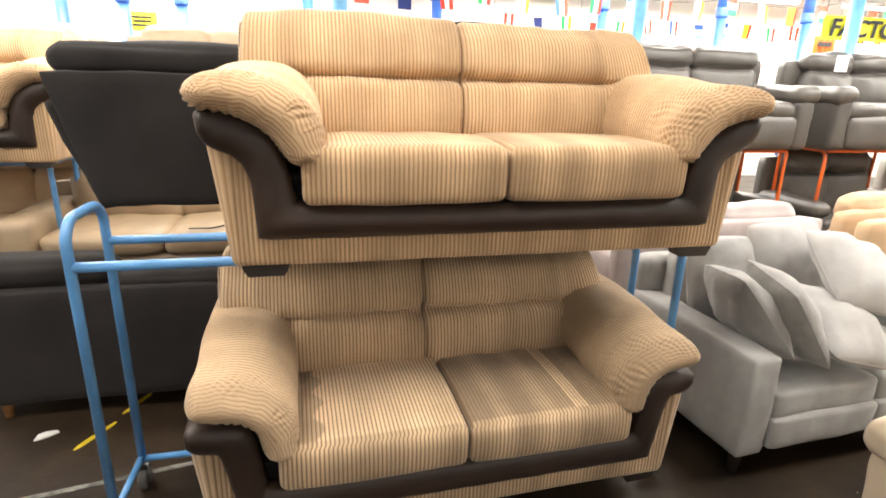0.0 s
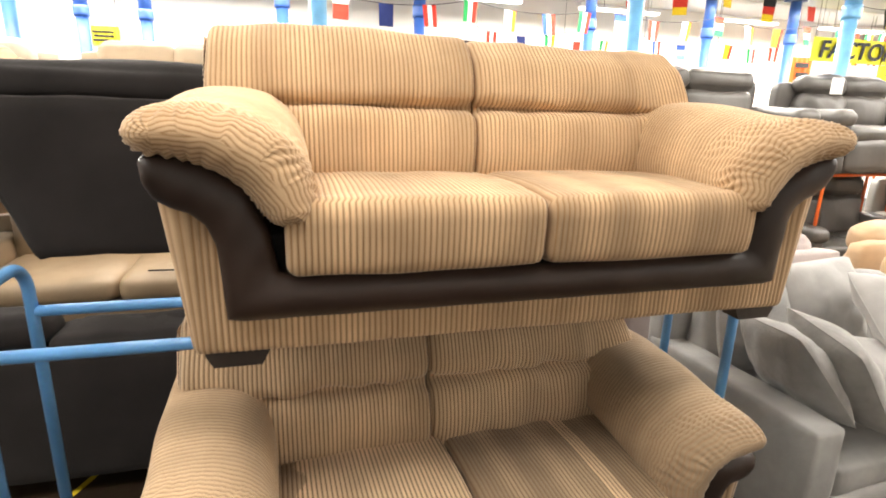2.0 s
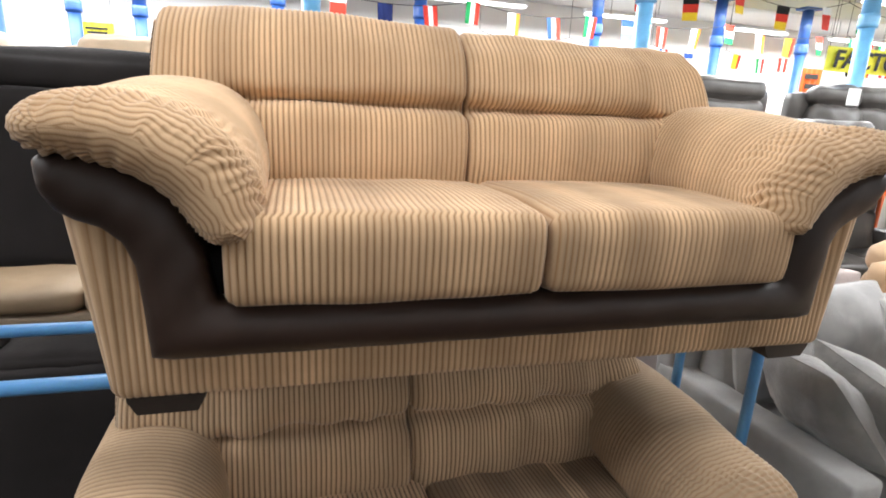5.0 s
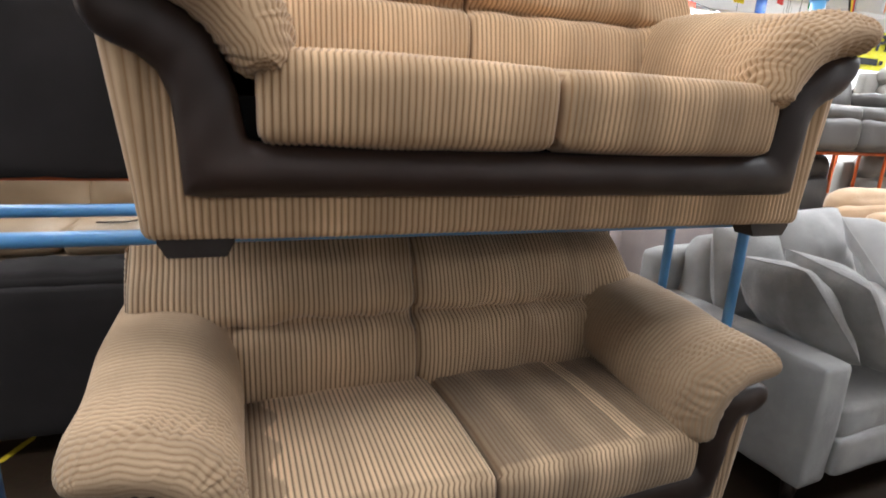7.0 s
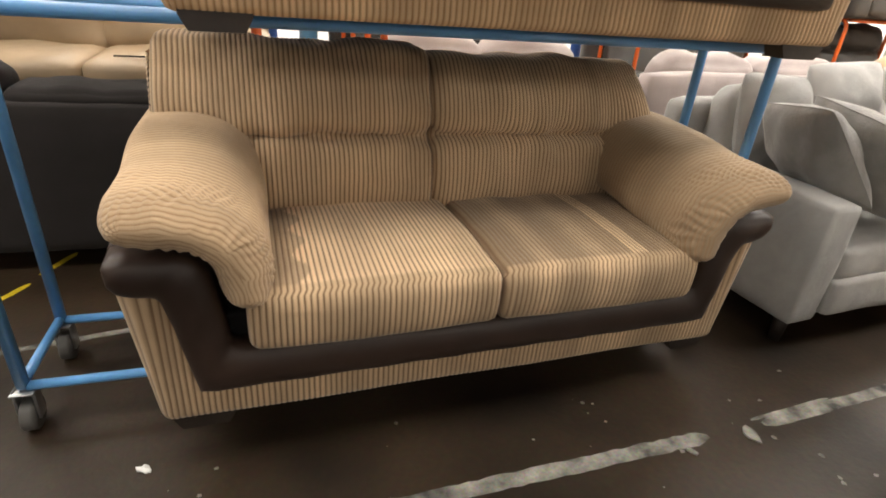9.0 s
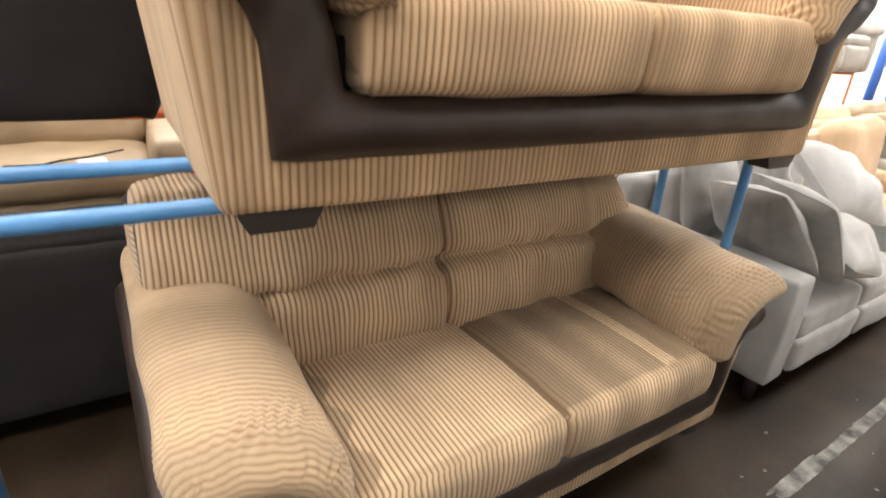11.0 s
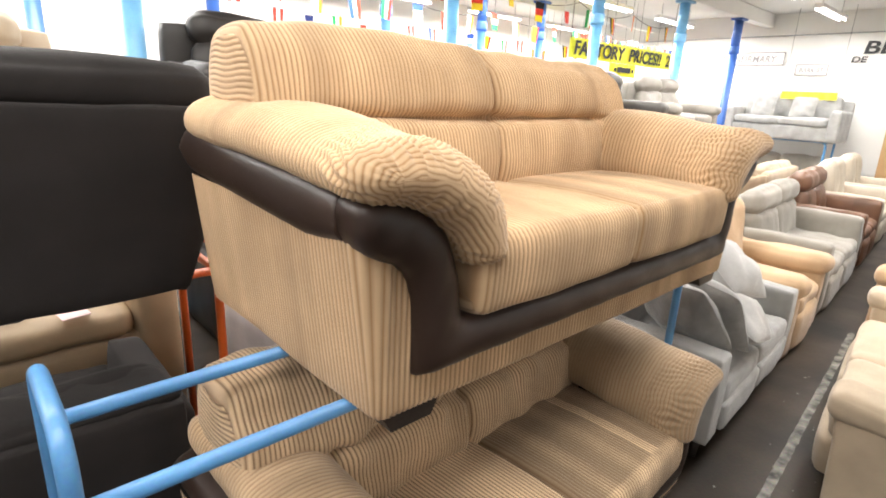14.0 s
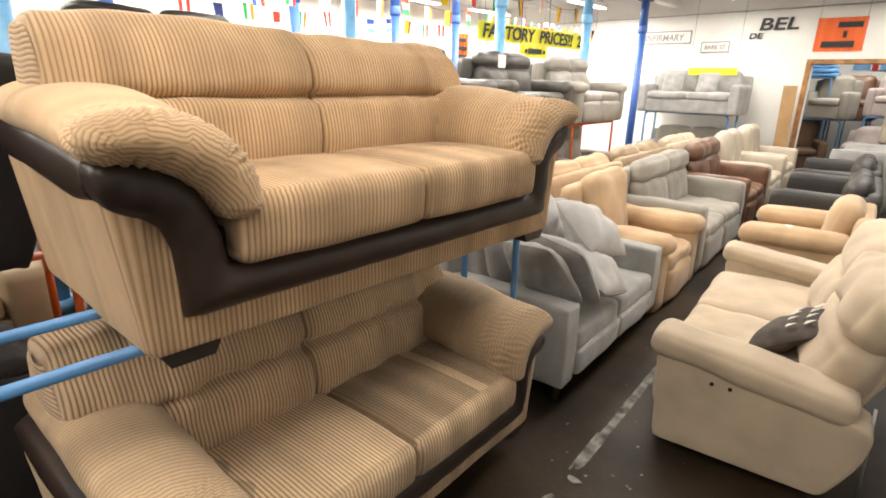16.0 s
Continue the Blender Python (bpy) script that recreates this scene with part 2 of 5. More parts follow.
def box(x0, x1, y0, y1, z0, z1, bevel=0.0, seg=2):
    bm = bmesh.new()
    bmesh.ops.create_cube(bm, size=1)
    for v in bm.verts:
        v.co = Vector(((x0, x1)[v.co.x > 0], (y0, y1)[v.co.y > 0], (z0, z1)[v.co.z > 0]))
    if bevel:
        bmesh.ops.bevel(bm, geom=bm.edges[:], offset=bevel, segments=seg, affect="EDGES", profile=0.5)
    bm.verts.index_update()
    g = ([v.co.copy() for v in bm.verts], [[v.index for v in f.verts] for f in bm.faces])
    bm.free()
    return g


def puff(x0, x1, y0, y1, z0, z1, r=0.05, crown=0.02, n=10, wrinkle=0.004, seed=0, sag=0.0):
    """A stuffed, round-edged block: crowned faces, soft wrinkles."""
    half = np.array([(x1 - x0) / 2, (y1 - y0) / 2, (z1 - z0) / 2])
    mid = np.array([(x1 + x0) / 2, (y1 + y0) / 2, (z1 + z0) / 2])
    r = min(r, *(half * 0.95))
    s = np.sin(np.linspace(-math.pi / 2, math.pi / 2, n + 1))
    s = 0.45 * s + 0.55 * np.linspace(-1, 1, n + 1)
    pts, faces, index = [], [], {}
    for ax in range(3):
        for sign in (-1, 1):
            ids = np.zeros((n + 1, n + 1), int)
            for i in range(n + 1):
                for j in range(n + 1):
                    p = [0, 0, 0]
                    p[ax], p[(ax + 1) % 3], p[(ax + 2) % 3] = sign, s[i], s[j]
                    key = tuple(round(c, 5) for c in p)
                    if key not in index:
                        index[key] = len(pts)
                        pts.append(p)
                    ids[i, j] = index[key]
            for i in range(n):
                for j in range(n):
                    q = [ids[i, j], ids[i + 1, j], ids[i + 1, j + 1], ids[i, j + 1]]
                    faces.append(q if sign > 0 else q[::-1])
    P = np.array(pts, float)
    B = P * half
    C = np.clip(B, -(half - r), half - r)
    D = B - C
    L = np.linalg.norm(D, axis=1, keepdims=True)
    V = C + r * D / np.maximum(L, 1e-9)
    N = D / np.maximum(L, 1e-9)
    w = np.cos(P * math.pi / 2 * 0.98)
    for ax in range(3):
        a, b = (ax + 1) % 3, (ax + 2) % 3
        V[:, ax] += np.sign(P[:, ax]) * (np.abs(P[:, ax]) > 0.99) * crown * np.sqrt(np.clip(w[:, a] * w[:, b], 0, 1))
    rs = np.random.RandomState(seed + 7)
    for _ in range(4):
        k, ph = rs.normal(0, 1, 3) * 13, rs.rand() * 6.28
        V += N * (wrinkle * np.sin(V @ k + ph))[:, None]
    if sag:
        V[:, 2] -= sag * w[:, 0] * (P[:, 2] > 0.9)
    V += mid
    return [Vector(p) for p in V], faces


def tube(points, radius, n=12, closed=False):
    """A round bar along a polyline, with capped ends."""
    pts = [Vector(p) for p in points]
    verts, faces = [], []
    up = None
    for i, p in enumerate(pts):
        a = pts[max(0, i - 1)]
        b = pts[min(len(pts) - 1, i + 1)]
        d = (b - a).normalized()
        if up is None:
            up = Vector((0, 0, 1)) if abs(d.z) < 0.9 else Vector((1, 0, 0))
        side = d.cross(up).normalized()
        up = side.cross(d).normalized()
        for k in range(n):
            t = 2 * math.pi * k / n
            verts.append(p + radius * (math.cos(t) * side + math.sin(t) * up))
    for i in range(len(pts) - 1):
        for k in range(n):
            a, b = i * n + k, i * n + (k + 1) % n
            faces.append((a, a + n, b + n, b))
    faces.append(tuple(range(n)))
    faces.append(tuple(reversed(range((len(pts) - 1) * n, len(pts) * n))))
    return verts, faces


def arc(c, r, a0, a1, u, v, n=8):
    c, u, v = Vector(c), Vector(u), Vector(v)
    return [c + r * (math.cos(a0 + (a1 - a0) * i / n) * u + math.sin(a0 + (a1 - a0) * i / n) * v) for i in range(n + 1)]


def loft(rings, cap=True):
    """Skin over equal closed rings (arrays m x 3)."""
    m = len(rings[0])
    V = np.concatenate(rings)
    F = []
    for i in range(len(rings) - 1):
        for k in range(m):
            a, b = i * m + k, i * m + (k + 1) % m
            F.append((a, b, b + m, a + m))
    if cap:
        F.append(tuple(reversed(range(m))))
        F.append(tuple(range((len(rings) - 1) * m, len(rings) * m)))
    return V, F


PITCH = 0.0150
RIB = 0.0043


def smooth_loop(ctrl, n):
    """A closed smooth loop through control points (2D), resampled to n even steps."""
    c = np.array(ctrl, float)
    k = len(c)
    out = []
    for i in range(k):
        p0, p1, p2, p3 = c[i - 1], c[i], c[(i + 1) % k], c[(i + 2) % k]
        for t in np.linspace(0, 1, 24, endpoint=False):
            out.append(0.5 * ((2 * p1) + (p2 - p0) * t + (2 * p0 - 5 * p1 + 4 * p2 - p3) * t * t + (3 * p1 - p0 - 3 * p2 + p3) * t ** 3))
    o = np.array(out)
    d = np.linalg.norm(np.roll(o, -1, 0) - o, axis=1)
    s = np.concatenate([[0], np.cumsum(d)])
    o2 = np.vstack([o, o[:1]])
    q = np.linspace(0, s[-1], n, endpoint=False)
    return np.stack([np.interp(q, s, o2[:, 0]), np.interp(q, s, o2[:, 1])], 1)


def cord_sweep(loop, a0, a1, axis, cap_r=0.05, bulge=0.0, shift=None, phase=0.0, seed=0, wrinkle=0.0, per=6, front_wrinkle=0.0, spine=None, front_loop=None, split=None):
    """A corduroy cushion: a closed profile carried along an axis, ribbed across it, with rounded ends.
    loop: points (p, q) in the plane across the axis; shift(a) moves and scales it along the way: (dp, dq, scale)."""
    c = loop.mean(0)
    d = np.roll(loop, -1, 0) - np.roll(loop, 1, 0)
    nrm = np.stack([d[:, 1], -d[:, 0]], 1)
    nrm /= np.linalg.norm(nrm, axis=1, keepdims=True)
    if ((loop - c) * nrm).sum() < 0:
        nrm = -nrm
    cnt = max(4, int(round(abs(a1 - a0) / PITCH * per)))
    A = np.linspace(a0, a1, cnt + 1)
    rs = np.random.RandomState(seed + 3)
    ks = rs.normal(0, 1, (5, 3)) * np.array([16, 16, 16])
    ph = rs.rand(5) * 6.28
    lo, hi = min(a0, a1), max(a0, a1)
    rings, ribs = [], []
    skel = None
    if spine is not None:
        sp = np.array(spine, float)
        fine = np.concatenate([sp[i] + (sp[i + 1] - sp[i]) * np.linspace(0, 1, 12)[:, None] for i in range(len(sp) - 1)])
        skel = fine[np.argmin(((loop[:, None] - fine[None]) ** 2).sum(2), axis=1)]
    stations = [(a, 1.0, a / PITCH, 0.0) for a in A]
    if skel is not None:
        R0, m = 0.078, int(0.11 * math.pi / 2 / PITCH * per)
        front = [(lo + cap_r * (1 - math.sin(q)), math.cos(q), (lo + cap_r - R0 * q) / PITCH, math.sin(q)) for q in np.linspace(math.pi / 2, 0, m)]
        body = [(a, 1.0, a / PITCH, 0.0) for a in np.linspace(lo + cap_r, hi - cap_r, int((hi - lo - 2 * cap_r) / PITCH * per))[1:]]
        rear = [(hi - cap_r * (1 - math.sin(q)), math.cos(q), (hi - cap_r + R0 * q) / PITCH, -math.sin(q)) for q in np.linspace(0, math.pi / 2, m // 2)[1:]]
        stations = front + body + rear
    base_loop, base_split = loop, (np.zeros(len(loop)) if split is None else 0.5 * split)
    for a, k, rib, face in stations:
        if front_loop is not None:
            q = max(0.0, min(1.0, 1 - (a - lo) / 0.5))
            q = q * q * (3 - 2 * q)
            loop = base_loop * (1 - q) + front_loop * q
        e = min(a - lo, hi - a)
        inset = 0.0
        if e < cap_r:
            t = 1 - e / cap_r
            inset = cap_r * (1 - math.sqrt(max(0.0, 1 - t * t)))
        rib += phase
        split_off = base_split
        if front_wrinkle:
            near0 = max(0.0, 1 - (a - lo) / 0.30) ** 0.8
            arc_len = np.concatenate([[0], np.cumsum(np.linalg.norm(np.diff(loop, axis=0), axis=1))])
            split_off = base_split + (0.15 + near0) * front_wrinkle / 0.0085 * (0.26 * np.sin(arc_len * 47 + seed + a * 9) + 0.16 * np.sin(arc_len * 88 - a * 31))
        hv = RIB * (np.abs(np.sin(math.pi * (rib + split_off))) ** 0.7 - 0.6)
        h = hv[:, None]
        dp, dq, sc = shift(a) if shift else (0, 0, 1)
        mid = (a - lo) / (hi - lo)
        push = bulge * math.sin(math.pi * mid) ** 0.7
        if skel is not None:
            P = (skel + (loop - skel) * (0.03 + 0.97 * k) - c) * sc + c + nrm * h * (1 - abs(face))
        else:
            P = (loop - c) * sc + c + nrm * (h - inset + push)
        P = P + np.array([dp, dq])
        full = np.zeros((len(P), 3))
        if axis == "x":
            full[:, 0], full[:, 1], full[:, 2] = a, P[:, 0], P[:, 1]
        else:
            full[:, 0], full[:, 1], full[:, 2] = P[:, 0], a, P[:, 1]
        if wrinkle or front_wrinkle:
            w = sum(np.sin(full @ ks[i] + ph[i]) for i in range(5)) / 2.5
            near = max(0.0, 1 - (a - lo) / 0.24) ** 0.8
            run = np.concatenate([[0], np.cumsum(np.linalg.norm(np.diff(loop, axis=0), axis=1))])
            meander = 2.2 * np.sin(run * 17 + a * 21 + seed) + 1.4 * np.sin(run * 41 - a * 33)
            crinkle = np.sin(run * 2 * math.pi / 0.027 + meander + a * 60) * (0.6 + 0.4 * np.sin(run * 23 + a * 37))
            off = (1 - abs(face)) * nrm * (w * wrinkle + crinkle * front_wrinkle * near + 0.5 * crinkle * front_wrinkle * 0.12)[:, None]
            amp = front_wrinkle * near
            if axis == "x":
                full[:, 1] += off[:, 0]
                full[:, 2] += off[:, 1]
            else:
                full[:, 0] += off[:, 0]
                full[:, 2] += off[:, 1]
                full[:, 1] += amp * 0.5 * (1 - abs(face)) * np.sin(run * 52 + seed + 3 * np.sin(run * 13)) - face * min(1.0, 2.5 * k * k) * (hv + crinkle * front_wrinkle * near * 0.8)
        rings.append(full)
        ribs += list(rib + split_off)
    v, f = loft(rings)
    return v, f, ribs

# ---- setting ----
X0, X1, Y0, Y1 = -7.0, 12.6, -6.0, 10.4


def structure(name, geo, material, label, smooth=False):
    ob = part(name, geo, material, None, label, smooth)
    return tagged(ob, kind="structure")


structure("floor", box(X0 - 0.2, X1 + 5.2, Y0 - 0.2, Y1 + 0.2, -0.2, 0.0), FLOOR, "worn dark grey concrete warehouse floor")
structure("ceiling", box(X0 - 0.2, X1 + 5.2, Y0 - 0.2, Y1 + 0.2, CEIL, CEIL + 0.2), CEILING, "white painted flat warehouse ceiling")
structure("wall_west", box(X0 - 0.2, X0, Y0, Y1, 0, CEIL), WALL, "plain white painted wall")
structure("wall_south", box(X0, X1 + 5.2, Y0 - 0.2, Y0, 0, CEIL), WALL, "plain white painted wall")
structure("wall_north", box(X0, X1 + 5.2, Y1, Y1 + 0.2, 0, CEIL), WALL, "white painted warehouse wall behind the stacks")
# far wall, with an opening into a further room
OP0, OP1, OPZ = 1.10, 2.66, 2.25
structure("wall_east", joined(box(X1, X1 + 0.2, Y0, OP0, 0, CEIL), box(X1, X1 + 0.2, OP1, Y1, 0, CEIL), box(X1, X1 + 0.2, OP0, OP1, OPZ, CEIL)), WALL,
          "white painted end wall with stencilled signs")
structure("wall_far_room", box(X1 + 4.6, X1 + 4.8, -1.5, 5.5, 0, CEIL), WALL, "plain white wall of the further room")
FRAME = structure("trim", joined(box(X1 - 0.05, X1 + 0.22, OP0 - 0.09, OP0 - 0.002, 0, OPZ + 0.09, 0.008), box(X1 - 0.05, X1 + 0.22, OP1 + 0.002, OP1 + 0.09, 0, OPZ + 0.09, 0.008),
                                 box(X1 - 0.05, X1 + 0.22, OP0 + 0.001, OP1 - 0.001, OPZ + 0.003, OPZ + 0.09, 0.008)), OAK, "bare wooden lining of the opening")


def ceiling_beam(y):
    b = box(X0 + 0.01, X1 - 0.01, y - 0.09, y + 0.09, CEIL - 0.26, CEIL - 0.004, 0.01)
    ob = part("beam", b, CEILING, None, "white painted ceiling beam", False)
    return tagged(ob, kind="structure")


for by in (-4.2, -1.4, 2.2, 5.45, 8.0):
    ceiling_beam(by)


def light_batten(x, y, proto=[]):
    """A twin fluorescent batten that hangs under the ceiling."""
    if proto:
        return copy_thing(proto[0], pose(x, y, CEIL))
    t = thing("ceiling_light", "white twin fluorescent tube batten under the ceiling", "ceiling light", pose(x, y, CEIL), "ceiling lights")
    part("housing", box(-0.78, 0.78, -0.07, 0.07, -0.30, -0.24, 0.012), CEILING, t, smooth=False)
    for s in (-1, 1):
        part("tube", tube([(-0.74, s * 0.045, -0.325), (0.74, s * 0.045, -0.325)], 0.013, 10), TUBE, t, "glowing white tube")
    for s in (-0.6, 0.6):
        part("rod", tube([(s, 0, -0.25), (s, 0, -0.002)], 0.006, 6), STEEL, t)
    proto.append(t)
    return t


for ly, _ in LAMP_ROWS:
    for i in range(7):
        light_batten(-4.6 + i * 2.55, ly)


def pillar(x, y, r, m, label):
    t = thing("pillar", label, "pillar", pose(x, y, 0), "iron pillars")
    t["kind"] = "structure"
    part("shaft", tube([(0, 0, 0.1), (0, 0, 2.85)], r, 20), m, t)
    part("base_ring", tube([(0, 0, 0), (0, 0, 0.1)], r * 1.5, 20), m, t)
    part("collar", tube([(0, 0, 2.80), (0, 0, 2.84), (0, 0, 2.9), (0, 0, 2.94)], r * 1.25, 20), m, t)
    part("neck", tube([(0, 0, 2.92), (0, 0, CEIL - 0.27)], r * 1.08, 20), m, t)
    part("capital", box(-r * 2, r * 2, -r * 1.4, r * 1.4, CEIL - 0.30, CEIL - 0.262, 0.006), m, t)
    return t


for px in (0.42, 3.43, 6.12, 8.62):
    pillar(px, 5.45, 0.075, PILLAR_LIGHT, "sky-blue painted cast iron pillar")
pillar(10.95, 5.45, 0.075, PILLAR_DARK, "royal-blue painted cast iron pillar")
for px in (-2.6, 0.12, 1.75, 4.1, 6.0, 7.5):
    pillar(px, 7.5, 0.07, PILLAR_DARK, "royal-blue painted cast iron pillar")
for px in (-2.55, -1.75):
    pillar(px, 9.5, 0.08, PILLAR_DARK, "royal-blue painted cast iron pillar")


def strip(pts, width, z, seed, steps=40):
    """A floor line with chewed edges."""
    rs = np.random.RandomState(seed)
    a, b = Vector(pts[0]), Vector(pts[1])
    d = (b - a).normalized()
    nn = Vector((-d.y, d.x))
    v, f = [], []
    for i in range(steps + 1):
        p = a + (b - a) * (i / steps)
        taper = min(1.0, 0.35 + min(i, steps - i) * 0.5)
        w0, w1 = (width / 2 * taper * (1 + 0.14 * rs.uniform(-1, 1)) for _ in range(2))
        for q in (p + nn * w0, p - nn * w1):
            v.append((q.x, q.y, z))
    for i in range(steps):
        f.append((2 * i, 2 * i + 1, 2 * i + 3, 2 * i + 2))
    return v, f


def floor_mark(name, geo, m, label):
    return tagged(part(name, geo, m, None, label, False), kind="structure")


floor_mark("floor_line", strip([(-0.3, 1.44), (1.40, 1.485)], 0.05, 0.0015, 1, 60), LINE_PAINT, "worn white painted line on the concrete")
floor_mark("floor_line", strip([(1.63, 1.49), (4.9, 1.72)], 0.048, 0.0015, 2, 90), LINE_PAINT, "worn white painted line on the concrete")
floor_mark("floor_line", strip([(1.60, 1.515), (1.98, 1.545)], 0.014, 0.0015, 3, 20), LINE_PAINT, "thin white scuffed line on the concrete")
floor_mark("floor_line", strip([(-1.9, 2.16), (-0.2, 2.46)], 0.03, 0.0015, 4, 60), LINE_PAINT, "thin scuffed pale line on the concrete")
floor_mark("floor_tape", strip([(-1.02, 2.62), (-0.90, 2.83)], 0.03, 0.0015, 5, 8), YELLOW_TAPE, "strip of torn yellow tape on the floor")
floor_mark("floor_tape", strip([(-0.89, 2.90), (-0.80, 3.10)], 0.03, 0.0015, 6, 8), YELLOW_TAPE, "strip of torn yellow tape on the floor")


def scrap(x, y, s, seed, m, label, name="paper_scrap"):
    rs = np.random.RandomState(seed)
    n = 9
    v = [(0, 0, 0.012)] + [(s * (0.6 + 0.6 * rs.rand()) * math.cos(6.283 * i / n), s * 0.6 * (0.6 + 0.6 * rs.rand()) * math.sin(6.283 * i / n), 0.004 + 0.008 * rs.rand()) for i in range(n)]
    lo = [(p[0], p[1], 0.001) for p in v]
    f = [(0, 1 + i, 1 + (i + 1) % n) for i in range(n)] + [(1 + i, n + 2 + i, n + 2 + (i + 1) % n, 1 + (i + 1) % n) for i in range(n)]
    ob = part(name, (v + lo, f), m, None, label, False, at=pose(x, y, 0, 0, 0, seed * 40))
    return tagged(ob, category="litter")


scrap(-1.20, 2.77, 0.06, 1, PAPER, "crumpled white paper scrap on the floor")
scrap(1.55, 1.46, 0.042, 2, LINE_PAINT, "pale flake of floor paint")
scrap(1.30, 1.44, 0.02, 3, LINE_PAINT, "pale flake of floor paint")
scrap(-0.28, 1.72, 0.02, 4, PAPER, "small white paper scrap on the floor")
rs0 = np.random.RandomState(11)
flakes = []
for _ in range(170):
    fx, fy, fs = rs0.uniform(-0.6, 5.0), rs0.uniform(0.6, 1.75), rs0.uniform(0.003, 0.012)
    k = rs0.randint(4, 7)
    ring = [(fx + fs * rs0.uniform(0.5, 1.2) * math.cos(6.28 * i / k), fy + fs * rs0.uniform(0.5, 1.2) * math.sin(6.28 * i / k), 0.003) for i in range(k)]
    flakes.append((ring, [tuple(range(k))]))
tagged(part("paint_flakes", joined(*flakes), LINE_PAINT, None, "scattered pale flecks of paint and grit", False), category="litter", kind="stuff")

# ---- the two corduroy sofas ----


def u_outline(square):
    """The leather front of a corduroy sofa, right half, from the bottom centre outwards and back along the inner edge; square: the angular pattern."""
    if square:
        return [(0, 0.100), (0.790, 0.100), (0.800, 0.104), (0.818, 0.20), (0.836, 0.30), (0.854, 0.376), (0.866, 0.390), (0.905, 0.396), (0.936, 0.406),
                (0.953, 0.43), (0.956, 0.470), (0.946, 0.494), (0.92, 0.503), (0.86, 0.501), (0.80, 0.496), (0.768, 0.482), (0.745, 0.45), (0.734, 0.40), (0.724, 0.32),
                (0.715, 0.25), (0.708, 0.236), (0.695, 0.230), (0, 0.226)]
    return [(0, 0.095), (0.806, 0.095), (0.815, 0.10), (0.820, 0.20), (0.826, 0.285), (0.845, 0.335), (0.875, 0.362), (0.915, 0.378), (0.945, 0.395),
            (0.965, 0.43), (0.970, 0.475), (0.963, 0.492), (0.942, 0.505), (0.89, 0.498), (0.84, 0.480), (0.79, 0.448), (0.75, 0.415), (0.725, 0.36), (0.705, 0.30),
            (0.697, 0.25), (0.690, 0.215), (0.680, 0.207), (0, 0.200)]


def leather_front(square):
    """The padded leather front: a rail and two curling arm fronts, one stuffed skin from the outer edge to the inner edge."""
    half = np.array(u_outline(square), float)
    outer, inner = half[:11], half[11:][::-1]

    def run(pts, n):
        d = np.concatenate([[0], np.cumsum(np.linalg.norm(np.diff(pts, axis=0), axis=1))])
        q = np.linspace(0, d[-1], n)
        return np.stack([np.interp(q, d, pts[:, 0]), np.interp(q, d, pts[:, 1])], 1)

    O = np.concatenate([run(outer[:3], 22), run(outer[2:], 34)[1:]])
    I = np.concatenate([run(inner[:3], 22), run(inner[2:], 34)[1:]])
    u = np.concatenate([[0], (1 - np.cos(np.linspace(0, math.pi, 17))) / 2, [1]])
    rings = []
    for side in (-1, 1):
        order = range(len(O) - 1, 0, -1) if side < 0 else range(len(O))
        for k in order:
            gap = np.linalg.norm(I[k] - O[k])
            bulge = 0.042 * min(1.0, gap / 0.09) ** 0.5
            P = O[k] + (I[k] - O[k]) * u[:, None]
            y = -0.006 - bulge * np.sin(math.pi * u) ** 0.42
            y += 0.0016 * np.sin(side * P[:, 0] * 31 + P[:, 1] * 23) + 0.0010 * np.sin(side * P[:, 0] * 77 - P[:, 1] * 51)
            y[0] = y[-1] = 0.105
            rings.append(np.stack([side * P[:, 0], y, P[:, 1]], 1))
    return loft(rings)


def cord_cover():
    """The ribbed outer cover: one side, round the front corners and the other side."""
    W, D, R = 0.905, 0.90, 0.035
    path = [(-W, D), (-W, R)] + [(-W + R - R * math.cos(t), R - R * math.sin(t)) for t in np.linspace(0.2, 1.37, 6)] + [(-W + R, 0), (W - R, 0)]
    path += [(W - R + R * math.sin(t), R - R * math.cos(t)) for t in np.linspace(0.2, 1.37, 6)] + [(W, R), (W, D)]
    P = np.array(path)
    s = np.concatenate([[0], np.cumsum(np.linalg.norm(np.diff(P, axis=0), axis=1))])
    q = np.linspace(0, s[-1], int(s[-1] / PITCH * 6))
    X, Y = np.interp(q, s, P[:, 0]), np.interp(q, s, P[:, 1])
    tx, ty = np.gradient(X, q), np.gradient(Y, q)
    nx, ny = ty, -tx
    nl = np.sqrt(nx * nx + ny * ny)
    nx, ny = nx / nl, ny / nl
    zs = [0.0, 0.006, 0.02, 0.06, 0.12, 0.2, 0.28, 0.36, 0.42]
    verts, ribs = [], []
    for j, z in enumerate(zs):
        for i in range(len(q)):
            rib = q[i] / PITCH
            h = RIB * (abs(math.sin(math.pi * rib)) ** 0.7 - 0.6)
            tuck = -0.02 if j == 0 else (-0.006 if j == 1 else 0.0)
            side = abs(nx[i])
            h += tuck + side * z * 0.11 + 0.0025 * math.sin(9 * X[i] + 11 * Y[i] + 5 * z)
            zz = min(z, 0.17) if abs(X[i]) < 0.77 and Y[i] < 0.1 else z
            verts.append((X[i] + nx[i] * h, Y[i] + ny[i] * h, zz))
            ribs.append(rib)
    n = len(q)
    faces = [(j * n + i, j * n + i + 1, (j + 1) * n + i + 1, (j + 1) * n + i) for j in range(len(zs) - 1) for i in range(n - 1)]
    return verts, faces, ribs


